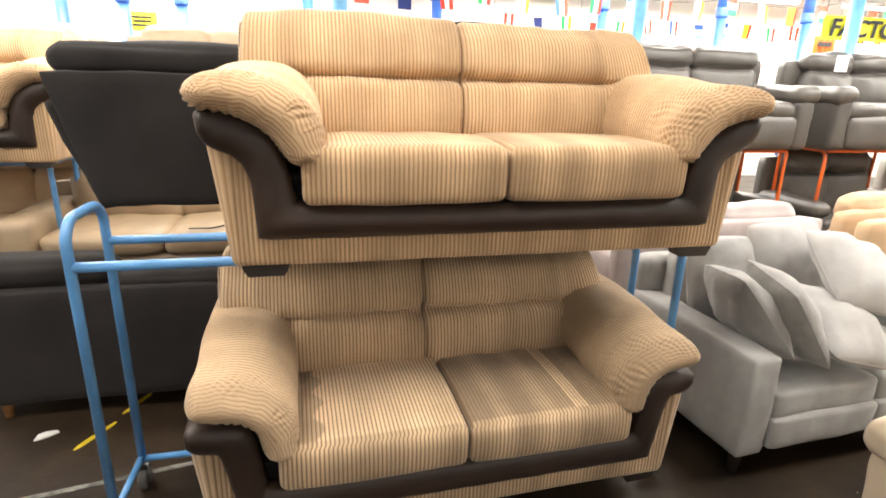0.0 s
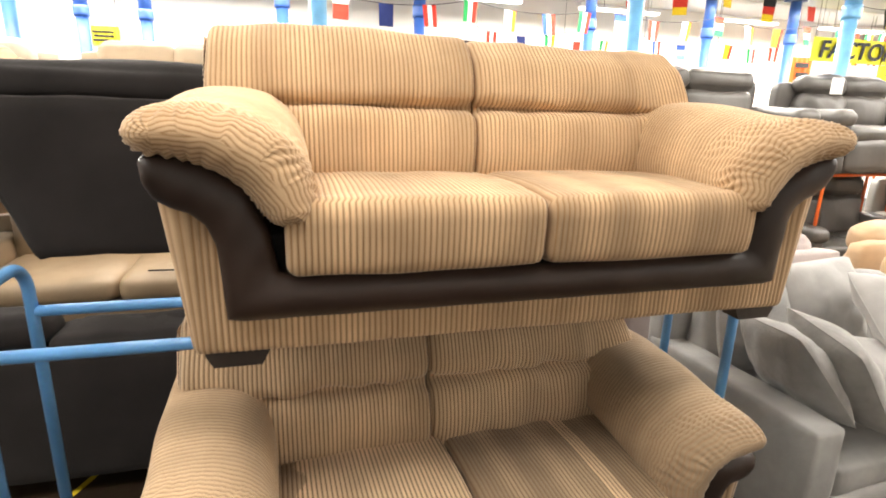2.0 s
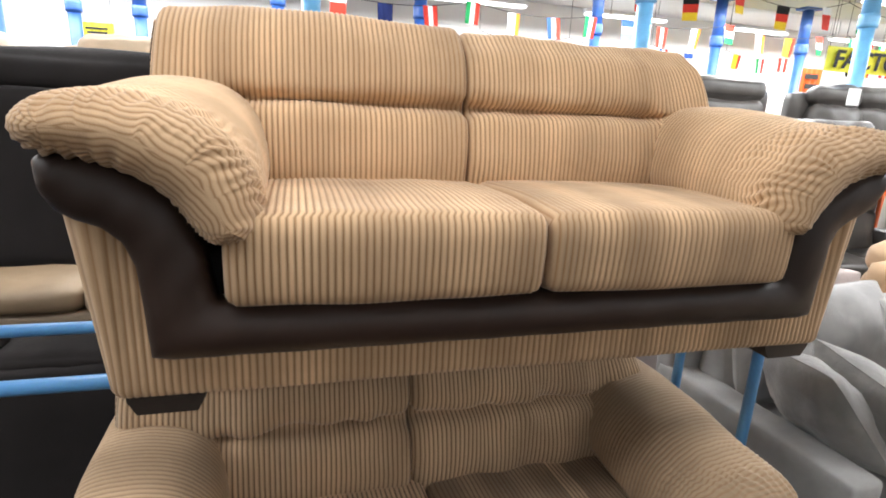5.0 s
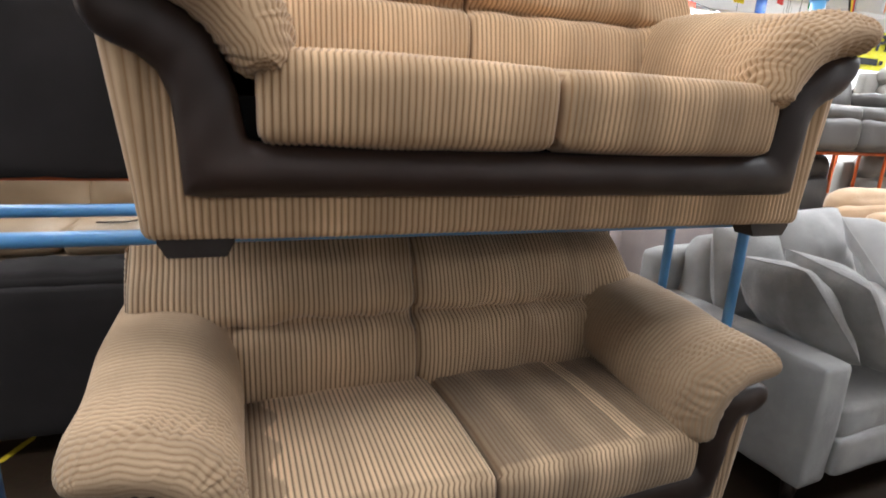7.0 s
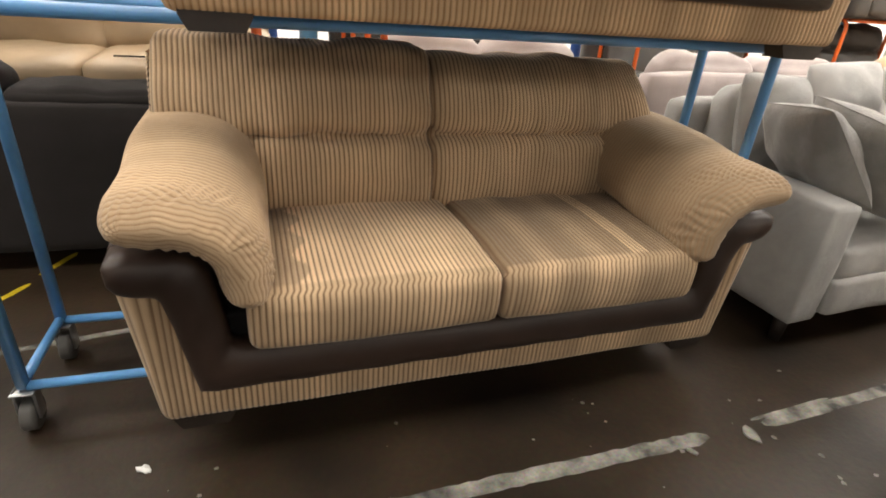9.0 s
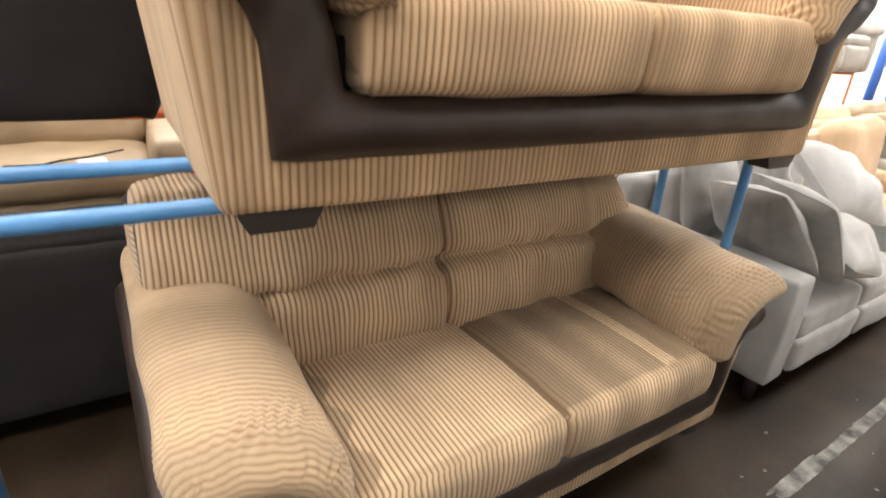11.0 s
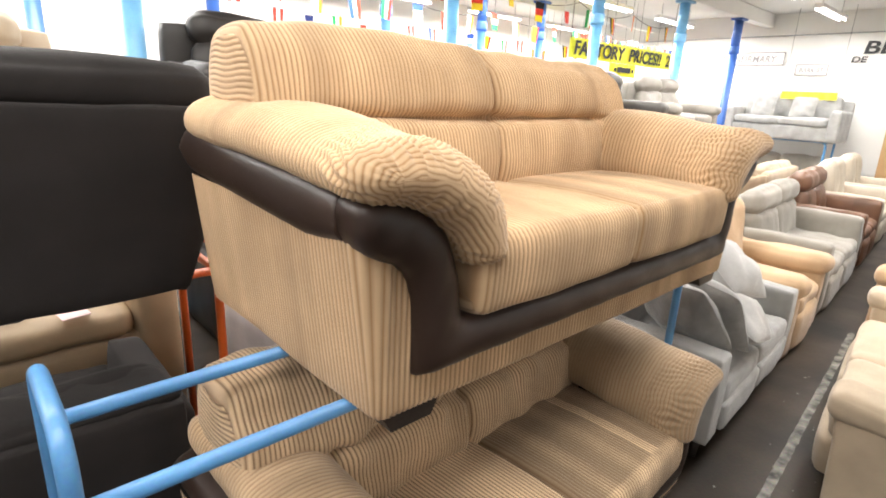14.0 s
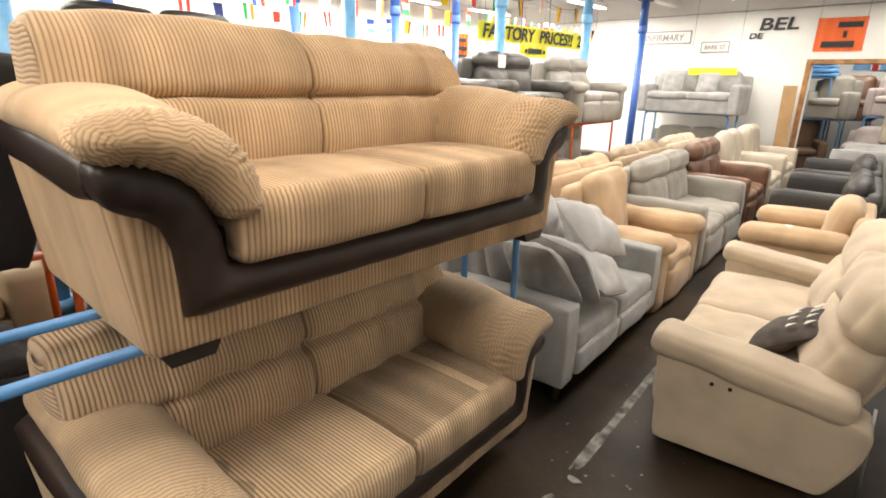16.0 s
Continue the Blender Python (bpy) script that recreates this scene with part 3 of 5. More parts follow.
def end_panel(loop, x, side, inset):
    """A ribbed gusset that closes the end of a back cushion, its ribs lying across."""
    c = loop.mean(0)
    P = (loop - c) * (1 - inset) + c
    nxt = np.roll(P, -1, 0)
    zs = np.arange(P[:, 1].min() + 0.004, P[:, 1].max() - 0.003, PITCH / 6)
    cols = 9
    verts, ribs = [], []
    for z in zs:
        cross = (P[:, 1] - z) * (nxt[:, 1] - z) <= 0
        k = (z - P[cross, 1]) / np.where(nxt[cross, 1] == P[cross, 1], 1e-6, nxt[cross, 1] - P[cross, 1])
        ys = P[cross, 0] + np.clip(k, 0, 1) * (nxt[cross, 0] - P[cross, 0])
        for u in np.linspace(0, 1, cols):
            rib = z / PITCH + 0.25 * math.sin(9 * u + 14 * z)
            y = ys.min() + u * (ys.max() - ys.min())
            puffed = 0.012 * math.sin(math.pi * u) ** 0.6 + RIB * (abs(math.sin(math.pi * rib)) ** 0.7 - 0.6)
            verts.append((x + side * puffed - side * 0.05 * max(0.0, z - 0.62) * 0.25, y, z))
            ribs.append(rib)
    faces = [(j * cols + i, j * cols + i + 1, (j + 1) * cols + i + 1, (j + 1) * cols + i) for j in range(len(zs) - 1) for i in range(cols - 1)]
    return verts, faces, ribs


def corduroy_sofa(m, label, seed, lean=0.0, brushed=False):
    """A two-cushion corduroy sofa with a leather front and pillow arms. Origin: middle of the front's lower edge."""
    t = thing("corduroy_sofa", label, "sofa", m)
    # the lower sofa takes the copy with shade put into its colour
    fabric = CORD_SHADED if brushed else CORD
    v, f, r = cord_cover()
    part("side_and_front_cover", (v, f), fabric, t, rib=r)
    part("leather_front", leather_front(brushed), LEATHER_BROWN, t, "dark brown leather front and arm fronts")
    # plain dark block added to fill the sofa's inside and underside
    part("frame", box(-0.88, 0.88, 0.03, 0.89, 0.012, 0.30, 0.01), BLACK_FABRIC, t, "black filler block inside the sofa", False)
    # leather band along each arm's side
    for s in (-1, 1):
        loop = smooth_loop([(s * p, q) for p, q in (((0.88, 0.392), (0.925, 0.388), (0.952, 0.408), (0.960, 0.45), (0.954, 0.488), (0.93, 0.510), (0.88, 0.518)) if brushed else
                                             ((0.89, 0.366), (0.930, 0.370), (0.960, 0.390), (0.973, 0.43), (0.972, 0.476), (0.955, 0.506), (0.89, 0.516)))], 26)
        rings = []
        for a in np.concatenate([np.linspace(0.05, 0.13, 7), np.linspace(0.2, 0.83, 8), np.linspace(0.86, 0.915, 5)]):
            sc = 1.0 if a < 0.86 else max(0.3, math.sqrt(max(0, 1 - ((a - 0.86) / 0.056) ** 2)))
            lift = 0.06 * max(0.0, (a - 0.05))
            grow = min(1.0, (a - 0.05) / 0.13)
            L = (loop - loop.mean(0)) * np.array([0.95 + 0.05 * grow, sc * (0.74 + 0.26 * grow)]) + loop.mean(0) + np.array([0, 0.010 * (1 - grow)])
            rings.append(np.stack([L[:, 0], np.full(len(L), a), L[:, 1] + lift], 1))
        part("arm_band", loft(rings), LEATHER_BROWN, t, "dark brown leather band along the arm")
    # pillow arms
    for s in (-1, 1):
        if brushed:
            ctrl = [(0.605, 0.40), (0.60, 0.47), (0.625, 0.555), (0.69, 0.625), (0.78, 0.655), (0.865, 0.655), (0.920, 0.638), (0.940, 0.60), (0.932, 0.562), (0.89, 0.541),
                    (0.84, 0.530), (0.785, 0.516), (0.745, 0.48), (0.722, 0.43), (0.70, 0.39), (0.65, 0.375)]
            nose = [(0.614, 0.380), (0.606, 0.45), (0.628, 0.53), (0.69, 0.595), (0.78, 0.632), (0.86, 0.640), (0.912, 0.628), (0.936, 0.592), (0.926, 0.553), (0.885, 0.532),
                    (0.83, 0.522), (0.778, 0.510), (0.742, 0.482), (0.727, 0.43), (0.712, 0.380), (0.66, 0.360)]
            core = ((0.662, 0.405), (0.668, 0.46), (0.70, 0.525), (0.77, 0.572), (0.85, 0.585), (0.886, 0.588))
        else:
            ctrl = [(0.605, 0.36), (0.60, 0.44), (0.630, 0.535), (0.70, 0.597), (0.79, 0.618), (0.885, 0.615), (0.955, 0.590), (0.988, 0.550), (0.985, 0.510), (0.95, 0.488),
                    (0.89, 0.485), (0.835, 0.468), (0.785, 0.435), (0.745, 0.395), (0.70, 0.345), (0.65, 0.335)]
            nose = [(0.605, 0.352), (0.60, 0.425), (0.630, 0.500), (0.70, 0.562), (0.79, 0.596), (0.885, 0.603), (0.956, 0.588), (0.990, 0.553), (0.984, 0.517), (0.948, 0.496),
                    (0.885, 0.487), (0.835, 0.468), (0.785, 0.440), (0.742, 0.395), (0.70, 0.345), (0.65, 0.335)]
            core = ((0.655, 0.375), (0.678, 0.43), (0.72, 0.482), (0.79, 0.527), (0.87, 0.545), (0.920, 0.545))
        loop = smooth_loop([(s * p, q) for p, q in ctrl], 150)
        nose_loop = smooth_loop([(s * p, q) for p, q in nose], 150)

        def way(a, s=s):
            k = max(0.0, min(1.0, (a + 0.09) / 0.95))
            return (0.0, 0.05 * k - 0.006 * math.sin(k * 9), 1.0 + 0.012 * math.exp(-((a + 0.02) / 0.12) ** 2) - 0.05 * k)
        v, f, r = cord_sweep(loop, -0.095, 0.905, "y", 0.10, 0.0, way, 0.0, seed + 5 + s, 0.0022, 5, 0.0070 if brushed else 0.0105, [(s * p, q) for p, q in core], nose_loop)
        # on the lower sofa the right arm pillow is set darker than the left
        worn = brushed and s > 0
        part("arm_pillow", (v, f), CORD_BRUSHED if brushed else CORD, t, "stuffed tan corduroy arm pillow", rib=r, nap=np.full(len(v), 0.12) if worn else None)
    # seat cushions
    for i, (a, b) in enumerate(((-0.672, -0.004), (0.004, 0.672))):
        sill = 0.028 if brushed else 0.006
        loop = smooth_loop([(-0.048, 0.210 + sill), (-0.062, 0.232 + sill), (-0.067, 0.28 + 0.5 * sill), (-0.068, 0.32), (-0.066, 0.355), (-0.056, 0.382), (-0.034, 0.393), (0.0, 0.396), (0.05, 0.398), (0.10, 0.401), (0.15, 0.402), (0.2, 0.403), (0.25, 0.402), (0.3, 0.401), (0.35, 0.399), (0.40, 0.396), (0.45, 0.392), (0.5, 0.388), (0.55, 0.37), (0.57, 0.31), (0.55, 0.24), (0.45, 0.224), (0.3, 0.214), (0.15, 0.206), (0.02, 0.204)], 110)
        edge = (loop[:, 0] < -0.047).astype(float)
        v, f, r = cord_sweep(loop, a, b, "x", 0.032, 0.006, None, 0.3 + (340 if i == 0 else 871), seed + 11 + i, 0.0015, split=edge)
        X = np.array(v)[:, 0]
        # light left, dark right: brushed nap plus the upper sofa's shade, set as colour
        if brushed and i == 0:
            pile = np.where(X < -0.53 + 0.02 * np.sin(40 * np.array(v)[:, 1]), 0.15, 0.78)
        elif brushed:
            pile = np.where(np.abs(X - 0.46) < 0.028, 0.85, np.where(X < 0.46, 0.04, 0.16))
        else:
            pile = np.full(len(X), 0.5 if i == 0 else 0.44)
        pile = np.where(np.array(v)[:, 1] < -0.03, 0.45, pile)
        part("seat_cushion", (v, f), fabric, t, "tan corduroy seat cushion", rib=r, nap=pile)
    # back cushions: a lumbar roll below a pinched seam and a head roll above
    for i, (a, b) in enumerate(((-0.902, -0.026 + lean), (-0.027 + lean, 0.868))):
        top = 0.852 if i == 0 else 0.832
        if brushed:
            top += 0.022
        loop = smooth_loop([(0.50, 0.33), (0.475, 0.39), (0.468, 0.46), (0.480, 0.53), (0.500, 0.580), (0.558, 0.606), (0.524, 0.632), (0.518, 0.68), (0.548, 0.76), (0.600, top - 0.030), (0.65, top),
                            (0.76, top), (0.845, top - 0.035), (0.865, 0.7), (0.84, 0.5), (0.76, 0.33), (0.62, 0.32)], 96)
        v, f, r = cord_sweep(loop, a, b, "x", 0.036, 0.006, None, 0.6, seed + 21 + i, 0.0075 if brushed else 0.005)
        V = np.array(v)
        # the seam stops short of the outer edge: the pinch is filled there
        edge = np.clip((-V[:, 0] - 0.70) / 0.07, 0, 1) if i == 0 else np.clip((V[:, 0] - 0.60) / 0.08, 0, 1)
        pinch = np.exp(-((V[:, 2] - 0.606) / 0.03) ** 2) * (V[:, 1] < 0.62)
        V[:, 1] -= 0.036 * edge * pinch
        # the head roll narrows towards its top at the outer end, and its top sags a little
        high = np.clip((V[:, 2] - 0.62) / 0.22, 0, 1)
        if i == 1:
            V[:, 0] -= 0.065 * np.clip((V[:, 0] - 0.45) / 0.42, 0, 1) * high
        else:
            V[:, 0] += 0.012 * np.clip((-V[:, 0] - 0.6) / 0.3, 0, 1) * high
        V[:, 2] += 0.005 * np.sin(V[:, 0] * 9 + seed + i) * high
        # gathers that fan out from the seam
        fold = np.sin(V[:, 0] * 41 + 1.7 * np.sin(V[:, 0] * 13 + seed) + 6 * V[:, 2])
        V[:, 1] -= (0.009 if brushed else 0.004) * fold * np.exp(-((V[:, 2] - 0.606) / 0.07) ** 2) * (V[:, 1] < 0.62)
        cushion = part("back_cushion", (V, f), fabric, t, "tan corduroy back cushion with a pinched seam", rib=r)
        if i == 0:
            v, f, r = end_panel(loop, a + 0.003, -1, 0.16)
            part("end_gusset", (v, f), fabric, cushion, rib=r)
    rp = box(-0.86, 0.86, 0.80, 0.895, 0.02, 0.78, 0.03)
    part("rear_panel", rp, fabric, t, smooth=False, rib=[p[0] / PITCH for p in rp[0]])
    for x in (-0.80, 0.80):
        for y in (0.045, 0.80):
            part("foot", loft([np.array([(x - w, y - 0.035, z), (x + w, y - 0.035, z), (x + w, y + 0.035, z), (x - w, y + 0.035, z)]) for w, z in ((0.058, -0.036), (0.075, -0.004), (0.075, 0.016))]), DARK_WOOD, t, "dark wooden block foot", False)
    return t


UPPER = pose(0.818, 1.82, 1.157)
LOWER = pose(0.695, 1.735, 0.168, 0, 0.45, 2.4)
upper_sofa = corduroy_sofa(UPPER, "tan corduroy sofa with brown leather front on a blue rack", 0)
corduroy_sofa(LOWER, "tan corduroy sofa with brown leather front under another sofa", 40, -0.020, True)

# ---- racks ----


def caster(parent, x, y, z0):
    part("caster_wheel", tube([(x - 0.016, y, 0.05), (x - 0.010, y, 0.05), (x + 0.010, y, 0.05), (x + 0.016, y, 0.05)], 0.05, 20), RUBBER, parent, "grey rubber caster wheel")
    part("caster_fork", joined(box(x - 0.028, x - 0.02, y - 0.02, y + 0.02, 0.04, z0, 0.002), box(x + 0.02, x + 0.028, y - 0.02, y + 0.02, 0.04, z0, 0.002), box(x - 0.03, x + 0.03, y - 0.03, y + 0.03, z0 - 0.006, z0, 0.002)), STEEL, parent, "steel caster fork")


def tube_rack(x0, x1, y0, y1, zbar, ztop, zlow, m, label, radius=0.0175, wheels=True, name="stacking_rack"):
    """A tubular rack: an inverted U at each end, two long bars that carry a sofa, a low frame on casters."""
    t = thing(name, label, "rack")
    for x, s in ((x0, -1), (x1, 1)):
        top = ztop if s < 0 else zbar + 0.001
        R = 0.09 if s < 0 else 0.03
        pts = [(x, y0, zlow), (x, y0, top - R)] + arc((x, y0 + R, top - R), R, math.pi, math.pi / 2, (0, 1, 0), (0, 0, 1))[1:] + \
            arc((x, y1 - R, top - R), R, math.pi / 2, 0, (0, 1, 0), (0, 0, 1)) + [(x, y1, zlow)]
        part("end_frame", tube(pts, radius, 14), m, t)
        part("low_cross_bar", tube([(x, y0 + radius, zlow + 0.01), (x, y1 - radius, zlow + 0.01)], radius * 0.8, 12), m, t)
    for y in (y0, y1):
        part("long_bar", tube([(x0 + radius * 0.6, y, zbar), (x1 - radius * 0.6, y, zbar)], radius, 14), m, t)
        part("low_long_bar", tube([(x0 + radius * 0.6, y, zlow), (x1 - radius * 0.6, y, zlow)], radius * 0.8, 12), m, t)
        if wheels:
            for x in (x0, x1):
                caster(t, x, y, zlow - 0.01)
    return t


RACK_END = 1.672
tube_rack(-0.605, RACK_END, 1.96, 2.29, 1.138, 1.29, 0.148, BLUE_PAINT, "chipped light-blue tubular steel sofa rack on casters")

# ---- other seating ----


def sofa(m, label, w, mats, n=2, depth=0.95, seat=0.46, arm=0.64, back=0.95, armw=0.2, base=0.06, head=False, recline=0.16, rear_gap=0.0, feet=None, category="sofa",
         arm_roll=False, footrest=False, seed=0, res=8, name="sofa", group="", plain_rear=False, crisp=False):
    """A stuffed sofa or chair that faces -y. Origin: floor, middle of the front."""
    t = thing(name, label, category, m, group)
    h = w / 2
    fab = mats
    if feet is None:
        base = 0.0
    part("base", puff(-h + 0.01, h - 0.01, 0.03, depth - 0.05, base, seat - 0.14, 0.03, 0.0, 6, 0.001, seed), fab, t)
    inner = w - 2 * armw
    k = inner / n
    for s in (-1, 1):
        a, b = sorted((s * (h - armw), s * h))
        if arm_roll:
            body = puff(a + 0.005, b - 0.005, 0.0, depth - 0.08, base, arm - 0.1, 0.05, 0.008, res, 0.002, seed + 1)
            ap = part("arm", body, fab, t)
            part("arm_pad", puff(a - 0.03, b + 0.03, -0.03, depth - 0.12, arm - 0.17, arm, 0.075, 0.012, res + 2, 0.004, seed + 2), fab, ap)
        else:
            part("arm", puff(a, b, 0.0, depth - 0.05, base, arm, 0.022 if crisp else 0.05, 0.003 if crisp else 0.008, res, 0.0012 if crisp else 0.003, seed + 1), fab, t)
    for i in range(n):
        a, b = -inner / 2 + i * k, -inner / 2 + (i + 1) * k
        part("seat_cushion", puff(a + 0.004, b - 0.004, 0.005, depth - 0.25, seat - 0.15, seat, 0.032 if crisp else 0.05, 0.012 if crisp else 0.018, res, 0.002 if crisp else 0.004, seed + 3 + i), fab, t)
        if footrest:
            part("footrest", puff(a + 0.004, b - 0.004, -0.02, 0.09, base + 0.03, seat - 0.13, 0.02 if crisp else 0.04, 0.006 if crisp else 0.02, res, 0.0015 if crisp else 0.003, seed + 9 + i), fab, t)
        tilt = pose(0, depth - 0.36, seat - 0.03, -math.degrees(recline), 0, 0)
        bh = back - seat + 0.03
        lo = bh * (0.66 if head else 1.0)
        part("back_cushion", moved(puff(a + 0.003, b - 0.003, 0.0, 0.2, 0.0, lo, 0.075, 0.03, res + 2, 0.006, seed + 20 + i), tilt), fab, t)
        if head:
            part("headrest", moved(puff(a + 0.003, b - 0.003, -0.015, 0.19, lo - 0.01, bh, 0.075, 0.028, res + 2, 0.005, seed + 30 + i), tilt), fab, t)
    rear = puff(-h + 0.02, h - 0.02, depth - 0.14, depth, base, back - 0.1, 0.045, 0.01, res, 0.002, seed + 40)
    part("rear_panel", rear, fab, t)
    if feet is not None:
        for x in (-h + 0.09, h - 0.09):
            for y in (0.08, depth - 0.1):
                part("foot", loft([np.array([(x + r * math.cos(q), y + r * math.sin(q), z) for q in np.linspace(0, 6.283, 12, endpoint=False)]) for r, z in ((0.022, 0.0), (0.034, base + 0.012))]), feet, t, "turned wooden foot")
    return t


def scatter_cushion(m, fab, label, s=0.48, thick=0.17, seed=0, slump=0.0, name="cushion"):
    """A square stuffed cushion with pinched corners; it stands on its lower edge at the origin, facing -y."""
    n = 18
    rs = np.random.RandomState(seed)
    ks = rs.normal(0, 1, (4, 2)) * 14
    ph = rs.rand(4) * 6.28
    v, f = [], []
    for side in (1, -1):
        for i in range(n + 1):
            for j in range(n + 1):
                a, b = math.sin(math.pi * (i / n - 0.5)), math.sin(math.pi * (j / n - 0.5))
                pin = 1 - 0.025 * (1 - a * a) * b * b
                pin2 = 1 - 0.025 * (1 - b * b) * a * a
                e = max(0.0, (1 - abs(a) ** 2.2) * (1 - abs(b) ** 2.2)) ** 0.62
                w = sum(math.sin(ks[q][0] * a * 0.35 + ks[q][1] * b * 0.35 + ph[q]) for q in range(4)) * 0.009
                y = -side * (thick / 2 * e + w * e) + slump * (b * b) * 0.5
                soft = 1 - 0.07 * (a * b) ** 4
                v.append((a * s / 2 * pin2 * soft, y, s / 2 + b * s / 2 * pin * soft))
        base = 0 if side == 1 else (n + 1) ** 2
        for i in range(n):
            for j in range(n):
                q = [base + i * (n + 1) + j, base + (i + 1) * (n + 1) + j, base + (i + 1) * (n + 1) + j + 1, base + i * (n + 1) + j + 1]
                f.append(q if side == 1 else q[::-1])
    t = thing(name, label, "cushion", m)
    part("cover", (v, f), fab, t)
    rim = [(-1, b) for b in np.linspace(-1, 1, n + 1)] + [(a, 1) for a in np.linspace(-1, 1, n + 1)[1:]] + [(1, b) for b in np.linspace(1, -1, n + 1)[1:]] + [(a, -1) for a in np.linspace(1, -1, n + 1)[1:]]
    pts = [(a * s / 2 * (1 - 0.025 * (1 - b * b) * a * a) * (1 - 0.07 * (a * b) ** 4), slump * b * b * 0.5, s / 2 + b * s / 2 * (1 - 0.025 * (1 - a * a) * b * b) * (1 - 0.07 * (a * b) ** 4)) for a, b in rim]
    part("piping", tube(pts, 0.0024, 6), fab, t)
    return t


# charcoal pieces with their backs to the camera
def charcoal_piece(m, label, w, zh, seed, feet=None, taper=0.0):
    t = thing("charcoal_armchair" if w < 1.3 else "charcoal_sofa", label, "armchair" if w < 1.3 else "sofa", m)
    h = w / 2

    def wedge(geo):
        """Narrower towards the floor, as the flared arms make it."""
        return [Vector((p[0] * (1 - taper * max(0.0, 0.62 - p[2]) / 0.62), p[1], p[2])) for p in geo[0]], geo[1]

    part("rear_panel", moved(wedge(puff(-h + 0.06, h - 0.06, 0.0, 0.10, 0.0, 0.62, 0.022, 0.004, 8, 0.002, seed)), pose(0, 0, 0, 3, 0, 0)), CHARCOAL, t)
    part("seat_base", puff((-h + 0.10) * (1 - taper), (h - 0.10) * (1 - taper), 0.08, 0.85, 0.02, 0.30, 0.04, 0.01, 8, 0.002, seed + 1), CHARCOAL, t)
    for s in (-1, 1):
        tilt = pose(s * ((h - 0.07) * (1 - taper) - 0.06), 0.025, 0.0, 0, s * (math.degrees(math.atan(taper * h / 0.62)) + 5.0), 0)
        part("arm", moved(puff(-0.075, 0.075, 0.0, 0.82, 0.0, 0.55, 0.03, 0.006, 8, 0.002, seed + 2 + s), tilt), CHARCOAL, t)
    k = max(1, round((w - 0.2) / 0.75))
    for i in range(k):
        a = -h + 0.07 + (w - 0.14) / k * i
        b = a + (w - 0.14) / k
        part("headrest", puff(a + 0.003, b - 0.003, 0.02, 0.26, 0.60, zh[i % len(zh)], 0.085, 0.015, 12, 0.006, seed + 7 + i), CHARCOAL, t, "soft charcoal headrest roll")
        part("back_cushion", puff(a + 0.01, b - 0.01, 0.13, 0.32, 0.25, 0.66, 0.06, 0.02, 8, 0.004, seed + 17 + i), CHARCOAL, t)
        part("seat_cushion", puff(a + 0.06, b - 0.06, 0.25, 0.88, 0.27, 0.43, 0.05, 0.02, 8, 0.003, seed + 27 + i), CHARCOAL, t)
    if feet:
        for x in (-h + 0.16, h - 0.16):
            for y in (0.07, 0.75):
                part("foot", loft([np.array([(x + r * math.cos(q), y + r * math.sin(q), z) for q in np.linspace(0, 6.283, 12, endpoint=False)]) for r, z in ((0.022, -0.1), (0.032, 0.02))]), OAK, t, "tapered oak foot")
    return t


charcoal_piece(pose(-0.47, 2.90, 1.138), "charcoal grey fabric armchair seen from behind, raised on a rack", 1.16, (0.75,), 1, None, 0.30)
charcoal_piece(pose(-0.86, 2.92, 0.10), "charcoal grey fabric sofa seen from behind, on oak feet", 1.52, (0.76, 0.665), 5, True)
orange_rack = tube_rack(0.06, 0.62, 3.12, 3.60, 1.118, 1.119, 0.14, ORANGE_PAINT, "orange tubular steel sofa rack", wheels=False)
for y in (3.12, 3.60):
    part("support_bar", tube([(-0.86, y, 1.118), (0.07, y, 1.118)], 0.0175, 14), ORANGE_PAINT, orange_rack)

# beige reclining sofa behind the charcoal ones
sofa(pose(-0.85, 3.86, 0.0), "beige leather reclining sofa with a loose cable on its seat", 1.95, BEIGE, 2, 0.95, 0.74, 0.86, 1.08, 0.22, 0.08, seed=3)
tagged(part("cable", tube([(-0.7, 3.95, 0.757), (-0.55, 3.93, 0.76), (-0.48, 3.99, 0.762), (-0.36, 4.03, 0.765), (-0.22, 4.12, 0.77)], 0.005, 6), BLACK_FABRIC, None, "thin black power cable lying on a seat"), category="cable")

# grey fabric sofa with loose cushions beside the rack
ROW = 3.5
sofa(pose(2.815, 1.86, 0.0, 0, 0, ROW), "light grey chenille two-seat sofa heaped with loose cushions", 1.63, GREY_FABRIC, 2, 0.98, 0.45, 0.635, 0.93, 0.165, 0.13, feet=DARK_WOOD, footrest=True, seed=50, res=12, crisp=True)
PIL = "cushions heaped on the grey sofa"
